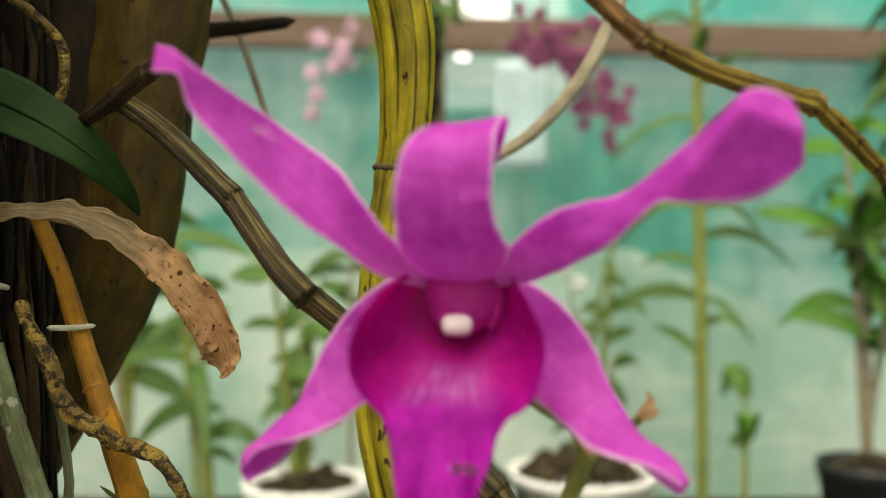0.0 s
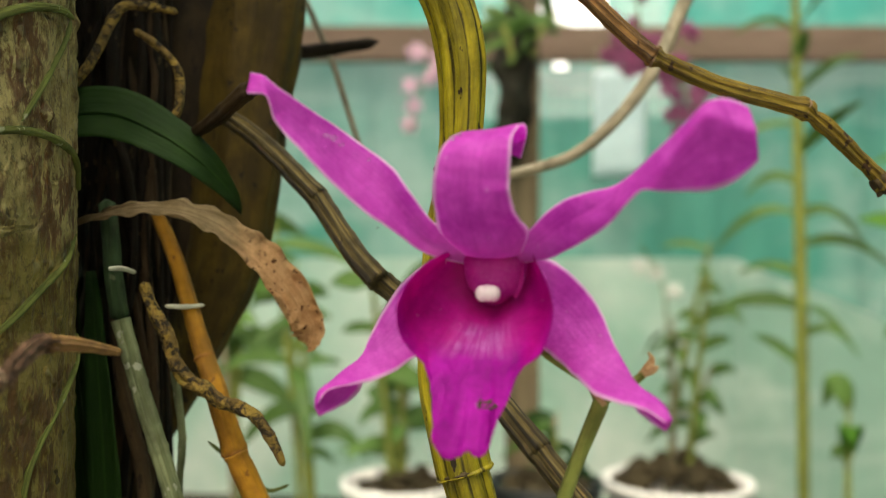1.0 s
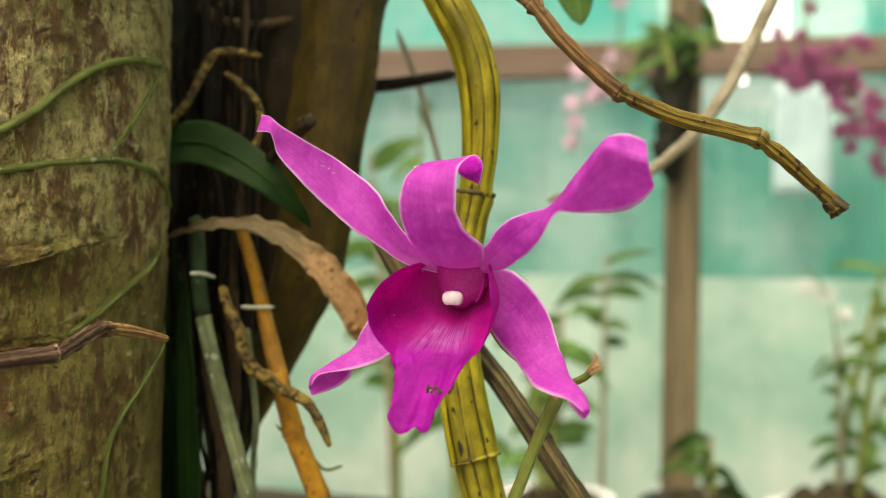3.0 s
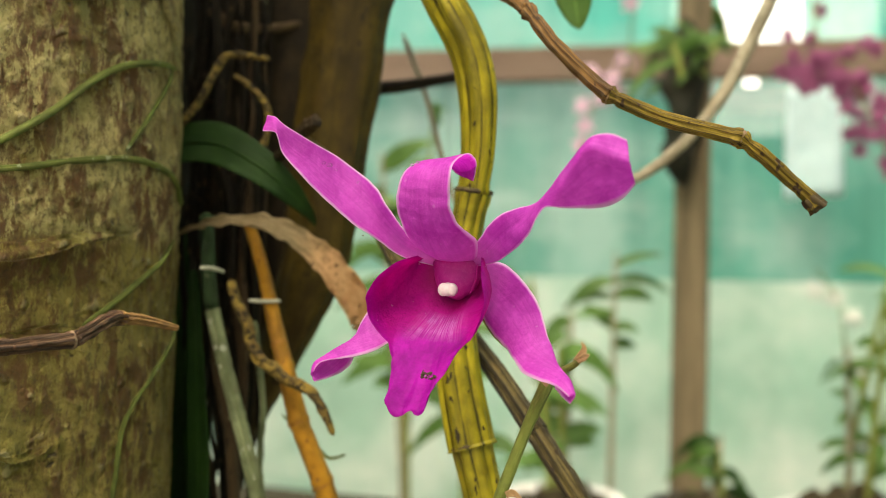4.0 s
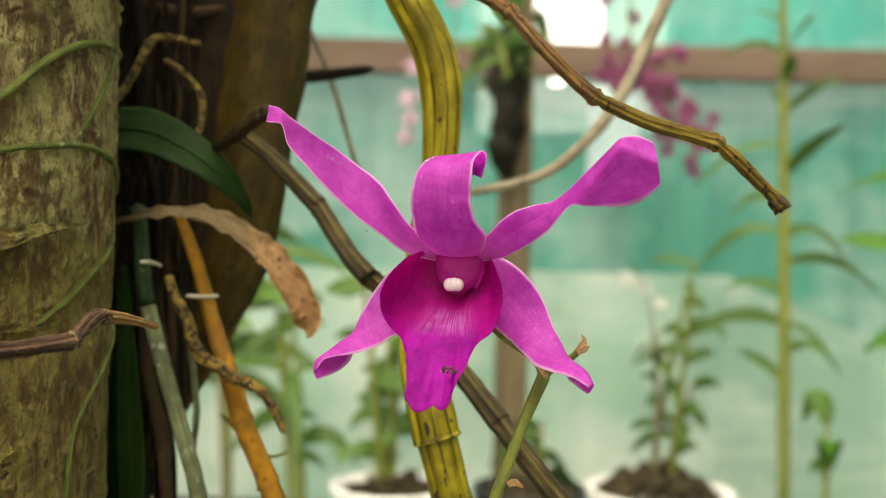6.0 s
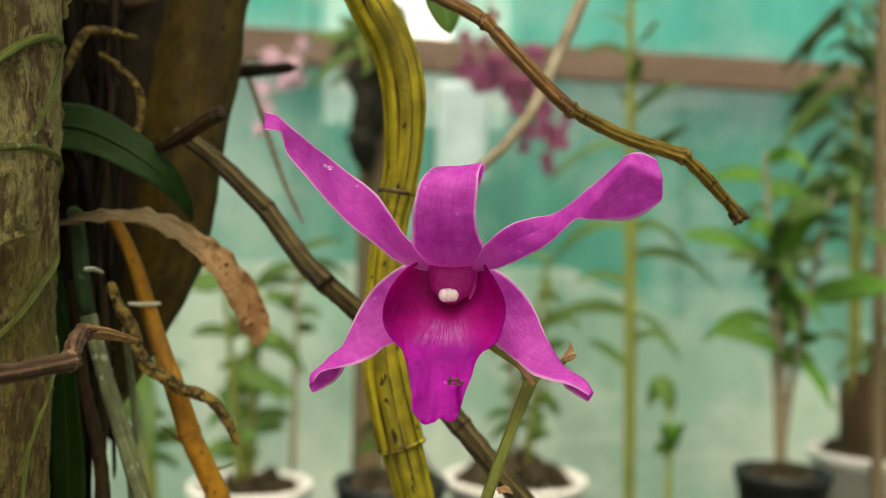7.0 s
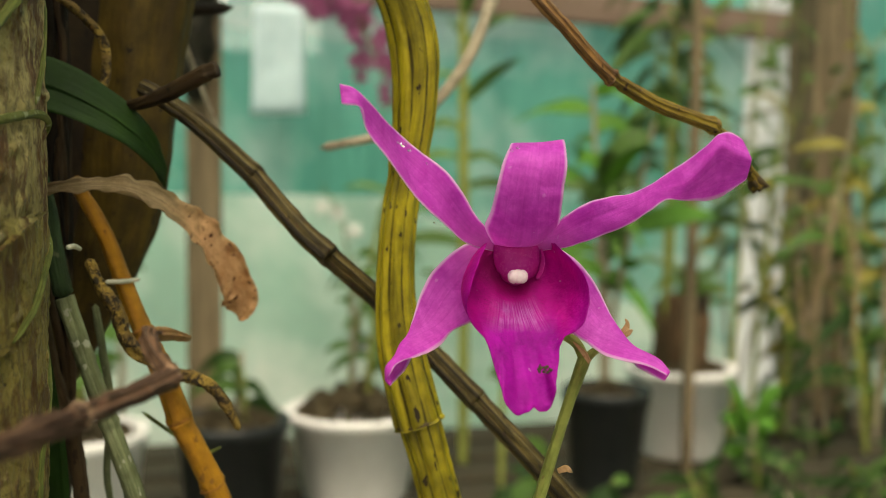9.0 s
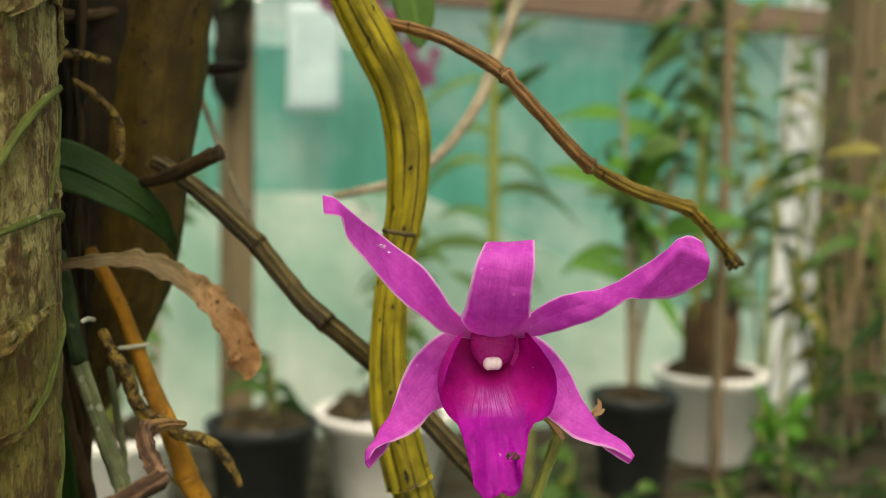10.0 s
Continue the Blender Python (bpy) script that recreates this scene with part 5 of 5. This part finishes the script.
RED = mottled("wine_red_petal", (0.20, 0.03, 0.10), (0.32, 0.08, 0.19), (0.44, 0.20, 0.32), 60, 0.5, 0.0004, translucent=0.3)
PINK = mottled("pale_pink_petal", (0.70, 0.42, 0.56), (0.76, 0.55, 0.65), (0.8, 0.66, 0.72), 60, 0.5, 0.0004, translucent=0.3)
BENCH = 0.770
pot("plant_pot", 0.19, 1.28, 0.898, 0.098, BENCH, WHITEPLASTIC, "white plastic flowerpot filled with bark chips")
pot("plant_pot", 0.56, 1.23, 0.920, 0.064, BENCH, BLACKPLASTIC, "small black plastic flowerpot with bark")
pot("plant_pot", 0.77, 1.38, 0.920, 0.092, BENCH, WHITEPLASTIC, "large white plastic flowerpot holding a fibre basket")
pot("plant_pot", 0.01, 1.18, 0.915, 0.072, BENCH, BLACKPLASTIC, "black plastic flowerpot with dark soil")
pot("plant_pot", -0.17, 1.16, 0.915, 0.076, BENCH, WHITEPLASTIC, "white plastic flowerpot with small plants")
basket = thing("fibre_basket", (0.77, 1.38, 0.905), "ragged dark brown coconut fibre basket standing in a pot", "plant basket")
tube("core", [(0, 0, 0), (-2, 0, 45), (1, 0, 95), (0, 0, 132)], [40, 41, 40, 34], HUSKDARK, basket, "", 32, 0.006, (17, 0.1), 0.3, 81, (), 0.1, False)
rr = random.Random(8)
for i in range(22):
    a, top = 2 * math.pi * i / 22 + rr.uniform(-0.1, 0.1), rr.uniform(105, 150)
    d = (math.cos(a), math.sin(a), 0)
    blade("husk_strip", [(d[0] * q, d[1] * q, z, 6.5 * rr.uniform(0.7, 1.1), rr.uniform(-14, 14), -0.2) for q, z in ((40, 0), (45 + rr.uniform(-2, 3), top * 0.35), (45 + rr.uniform(-2, 5), top * 0.7), (42 + rr.uniform(-6, 8), top))], HUSK, basket, "", 10, 4, 3.0, 2.0, i, MM, d)
cane_plant(0.19, 1.28, 0.885, (0.34, 0.30, 0.24, 0.17), "potted orchid with grey-green canes and narrow leaves", (LEAF_MID, LEAF_LIGHT, LEAF_MID), 1, 0.055, 0.008, 0.3, 7, 0.3)
cane_plant(0.37, 1.38, BENCH, (0.90,), "tall orchid with leaves in two ranks", (LEAF_MID, LEAF_LIGHT), 2, 0.12, 0.010, 0.02, 18, 0.3, 8.0)
cane_plant(0.57, 1.24, 0.91, (0.47, 0.42, 0.36), "leafy orchid with broad green leaves", (LEAF_BRIGHT, LEAF_MID, LEAF_BRIGHT), 3, 0.12, 0.018, 0.16, 10, 0.42)
cane_plant(-0.17, 1.16, 0.90, (0.30, 0.26, 0.22, 0.16), "small orchid with green leaf tufts in a white pot", (LEAF_LIGHT, LEAF_MID), 4, 0.07, 0.012, 0.3, 6, 0.2)
cane_plant(0.01, 1.19, 0.90, (0.10, 0.08), "low dark green seedling in a black pot", (LEAF, LEAF_MID), 5, 0.07, 0.011, 0.2, 5, 0.1)
cane_plant(0.73, 1.36, 1.02, (0.62, 0.5), "dark fern-like orchid with drooping leaves", (LEAF_MID, LEAF, LEAF_MID), 6, 0.11, 0.010, 0.05, 9, 0.35)
cane_plant(-0.13, 1.4, BENCH, (0.47,), "single cane with a bright green leaf tuft", (LEAF_LIGHT, LEAF_MID), 7, 0.07, 0.011, 0.02, 9, 0.72)
cane_plant(-0.33, 1.3, BENCH, (0.50, 0.42, 0.36), "orchid with mid green leaves beside the post", (LEAF_MID, LEAF_LIGHT), 8, 0.10, 0.012, 0.15, 5, 0.35)
cane_plant(1.02, 1.42, BENCH, (0.84, 0.62, 0.5, 0.42), "straggling orchid with yellowing leaves", (LEAF_MID, LEAF_YELLOW, LEAF_LIGHT), 9, 0.09, 0.012, 0.25, 8, 0.3)
cane_plant(1.24, 1.46, BENCH, (0.78, 0.64, 0.52, 0.36), "bushy green orchid by the stout post", (LEAF_MID, LEAF, LEAF_LIGHT), 10, 0.13, 0.016, 0.25, 9, 0.15)
cane_plant(0.96, 1.50, BENCH, (0.98, 0.86, 0.70), "tall thin orchid with sparse yellow-green leaves", (LEAF_LIGHT, LEAF_YELLOW, LEAF_MID), 21, 0.07, 0.010, 0.22, 9, 0.4, 2.5)
cane_plant(1.34, 1.60, BENCH, (0.9, 0.75, 0.55), "bushy green orchid beyond the stout post", (LEAF_MID, LEAF_LIGHT, LEAF), 22, 0.12, 0.013, 0.25, 9, 0.2)
cane_plant(-0.47, 1.38, BENCH, (0.70, 0.62, 0.55, 0.48), "leafy bright green orchid beyond the log", (LEAF_LIGHT, LEAF_LIGHT, LEAF_MID), 25, 0.11, 0.016, 0.12, 8, 0.45)
cane_plant(0.79, 1.20, BENCH, (0.10, 0.08), "low orchid with broad bright green leaves", (LEAF_BRIGHT, LEAF_BRIGHT, LEAF_LIGHT), 11, 0.11, 0.020, 0.1, 4, 0.1, rise=(1.5, 3.5))
cane_plant(0.415, 1.25, BENCH, (0.24,), "slender orchid with a few upright bright green leaves", (LEAF_BRIGHT, LEAF_LIGHT), 13, 0.11, 0.016, 0.05, 3, 0.6, rise=(1.8, 4.0))
cane_plant(0.77, 1.36, 1.04, (0.05, 0.04, 0.06, 0.03), "mossy fern tuft on top of the fibre basket", (LEAF_LIGHT, LEAF_MID, LEAF_YELLOW), 24, 0.06, 0.008, 0.9, 6, 0.05, 2.0)
cane_plant(1.10, 1.30, BENCH, (0.52, 0.40), "orchid with long arching leaves, some yellowed, before the post", (LEAF_MID, LEAF_YELLOW, LEAF, LEAF_MID), 51, 0.20, 0.011, 0.15, 8, 0.25)
cane_plant(0.90, 1.42, BENCH, (0.62, 0.45), "orchid with long drooping leaves beside the basket", (LEAF, LEAF_MID, LEAF_YELLOW), 52, 0.15, 0.010, 0.2, 7, 0.35)
cane_plant(0.40, 1.10, BENCH, (0.10, 0.08, 0.06), "low mossy seedling on the bench", (LEAF_MID, LEAF), 12, 0.06, 0.012, 0.3, 5, 0.1)
for q, (x, y) in enumerate(((0.30, 1.02), (0.47, 1.06), (0.66, 1.10), (0.80, 1.16), (1.02, 1.16), (1.16, 1.24), (0.70, 1.50), (0.95, 1.52), (1.30, 1.34), (0.08, 1.02), (0.56, 1.00), (0.74, 1.00), (0.88, 1.06), (1.08, 1.06), (0.98, 1.30), (1.18, 1.10), (1.32, 1.12))):
    cane_plant(x, y, BENCH, (0.05, 0.07, 0.04), "low mossy seedling clump on the bench", (LEAF_MID, LEAF, LEAF), 30 + q, 0.06, 0.007, 0.6, 5, 0.1, 2.5)
def vine(pts, count, mats, label, seed, size=0.035):
    """A thin wandering stem with scattered small leaves."""
    rr = random.Random(seed)
    ob = thing("vine", (0, 0, 0), label, "vine", "vines about the stout post")
    tube("stem", [(a / MM, b / MM, c / MM) for a, b, c in pts], [2.2, 1.8, 1.4], GREENROOT, ob, "", 8, 0.02, (0, 0), 0.2, seed)
    cs = spline(pts, 80)
    for i in range(count):
        p = cs[int(80 * (i + rr.random()) / count)]
        a = rr.uniform(0, 6.28)
        strap(ob, p, (math.cos(a), 0.5 * math.sin(a), rr.uniform(-0.6, 0.7)), size * rr.uniform(0.6, 1.5), size * rr.uniform(0.14, 0.26), rr.uniform(0.1, 0.8), rr.choice(mats), seed + i)
    return ob


for q, (x, y, z0, z1, dx) in enumerate(((0.93, 1.36, 0.80, 1.62, 0.05), (1.02, 1.44, 0.90, 1.75, -0.06), (1.10, 1.40, 0.78, 1.55, 0.08), (1.17, 1.46, 0.86, 1.70, -0.05), (1.27, 1.44, 0.80, 1.60, 0.06), (0.86, 1.50, 0.95, 1.60, 0.06))):
    vine([(x, y, z0), (x + dx, y, z0 + (z1 - z0) * 0.3), (x - dx * 0.6, y + 0.02, z0 + (z1 - z0) * 0.65), (x + dx * 1.4, y, z1)], 26, (LEAF_MID, LEAF_LIGHT, LEAF, LEAF_YELLOW), "wandering green vine with small leaves, some yellowed", 400 + 37 * q)
fern = thing("hanging_fern", (0.70, 1.34, 1.60), "dark green fern hanging beside a slender pole", "fern")
rr = random.Random(31)
tube("stem", [(0, 0, 60), (10, 0, -60), (-8, 0, -180), (-20, 0, -300)], [3, 2.4, 1.6], GREENROOT, fern, "", 8, 0.02)
for i in range(26):
    f = i / 26
    a = rr.choice((0, math.pi)) + rr.uniform(-0.6, 0.6)
    strap(fern, (-0.02 * f, 0, 0.04 - 0.32 * f), (math.cos(a), 0.5 * math.sin(a), rr.uniform(-0.9, 0.1)), rr.uniform(0.06, 0.11), rr.uniform(0.006, 0.010), rr.uniform(0.3, 0.9), rr.choice((LEAF, LEAF, LEAF_MID)), 500 + i)
rr = random.Random(41)
for q in range(7):
    x, y = 1.06 + rr.uniform(-0.10, 0.12), 1.34 + rr.uniform(-0.04, 0.05)
    b = blade("dry_hanging_leaf", [(1000 * (x + 0.02 * math.sin(i + q)), 1000 * y - 6 * i, 1190 - 95 * i + 30 * rr.random(), (2.5, 5, 4.5, 3, 0.5)[i], 25 * math.sin(i * 1.3 + q), 0.3) for i in range(5)], DRYLEAF_GREY, None, "", 16, 4, 0.8, 2.0, q)
    tagged(b, "long pale dry leaf hanging before the post", "leaf", "dry leaves by the stout post")
rr = random.Random(12)
for q in range(9):
    x, y = 1.05 + rr.uniform(-0.05, 0.05), 1.38 + rr.uniform(-0.04, 0.04)
    r = tube("hanging_root", [(x / MM, y / MM, 1180), ((x + rr.uniform(-0.02, 0.02)) / MM, y / MM, 1080), ((x + rr.uniform(-0.03, 0.03)) / MM, y / MM, 960), ((x + rr.uniform(-0.06, 0.06)) / MM, y / MM, 772)], [3, 4, 3.5, 3], PALESTEM, None, "", 8, 0.02, (0, 0), 0.15, q)
    tagged(r, "pale dry root hanging in front of the post", "root", "roots by the stout post")


def post(name, x, y, z0, z1, w, d, mat, label):
    bm = bmesh.new()
    box(bm, -w / 2, w / 2, -d / 2, d / 2, z0, z1, 0.004)
    ob = part(name, bm, mat, None)
    ob.location = (x, y, 0)
    return tagged(ob, label, "post", kind="structure")


post("post_middle", -0.021, 1.33, 0.0, 2.69, 0.048, 0.05, WOOD, "weathered brown wooden post with mossy top")
post("post_east", 1.20, 1.6, 0.0, 2.69, 0.10, 0.09, WOOD, "stout brown wooden post")
post("pole", 0.716, 1.262, BENCH, 2.69, 0.016, 0.016, WOOD, "slender brown pole standing on the bench before a pot")
NOTICE = mottled("white_notice_paper", (0.62, 0.74, 0.76), (0.76, 0.86, 0.88), (0.50, 0.66, 0.70), 16, 0.5, 0.001, translucent=0.5)
notice = thing("white_notice", (0.265, 3.2, 1.47), "faded white plastic notice hung on the net", "notice")
sheet("panel", [(-0.09, 0, 0), (0.09, 0, 0.01), (0.085, 0, 0.38), (-0.085, 0, 0.37)], 8, 10, NOTICE, 0.012, 8, notice, "", 0.003)
for xx in (-75, 75):
    tube("cord", [(xx, -2, 365), (xx * 0.95, 20, 410), (xx * 0.9, 45, 470)], [2.0, 2.0, 2.0], PALESTEM, notice, "thin pale hanging cord", 6, 0.02)
flower_spray(0.15, 1.22, 1.42, [(-0.02, 0, 1.33), (-0.02, 0, 0.16), (0.02, 0, 0.05), (0.07, 0, -0.07)], 84, RED, "wine-red orchid spray hanging behind", 5, 0.0115, 4.0)
flower_spray(-0.21, 1.5, 1.5, [(0.1, 0, 1.26), (0.08, 0, 0.12), (0.03, 0, 0.02), (-0.0, 0, -0.1)], 14, PINK, "pale pink orchid spray hanging behind", 6, 0.016, 1.8)
WHITEPETAL = mottled("white_petal", (0.72, 0.72, 0.66), (0.80, 0.80, 0.76), (0.66, 0.70, 0.56), 60, 0.5, 0.0004, translucent=0.3)
flower_spray(0.17, 1.30, 1.12, [(0.02, 0, -0.24), (0.01, 0, -0.02), (0.0, 0, 0.05), (-0.03, 0, 0.1)], 5, WHITEPETAL, "white orchid blossoms over a white pot", 15, 0.014)
mount = tube("dark_mount", [(-32, 1278, 1325), (-36, 1276, 1370), (-30, 1274, 1420), (-34, 1276, 1470), (-30, 1276, 1520), (-32, 1278, 1560)], [6, 19, 26, 20, 24, 18, 22, 6], HUSKDARK, None, "", 24, 0.006, (5, 0.15), 0.7, 82)
tagged(mount, "dark fibre mount tied to the wooden post", "plant mount")
cane_plant(-0.03, 1.26, 1.48, (0.05, 0.07, 0.04), "small green fern on the dark mount", (LEAF_MID, LEAF_LIGHT), 16, 0.08, 0.009, 0.7, 7, 0.05)
thin = tube("drooping_stem", [(-62, 245, 1275), (-52, 240, 1254), (-46, 236, 1238), (-40, 232, 1222), (-33, 229, 1208)], [0.9, 0.9, 0.85, 0.8, 0.6], PALESTEM, None, "", 10, 0.003, (0, 0), 0.1, 83)
tagged(thin, "thin brown drooping dry stem behind the log", "stem")
stub = tube("broken_branch", [(-90, 225, 1249), (-70, 227, 1252), (-52, 229, 1254), (-36, 229, 1256)], [3.0, 2.4, 1.9, 1.4], SHADEROOT, None, "", 12, 0.003, (5, 0.15), 0.2, 84)
tagged(stub, "short dark broken branch beside the log", "branch")
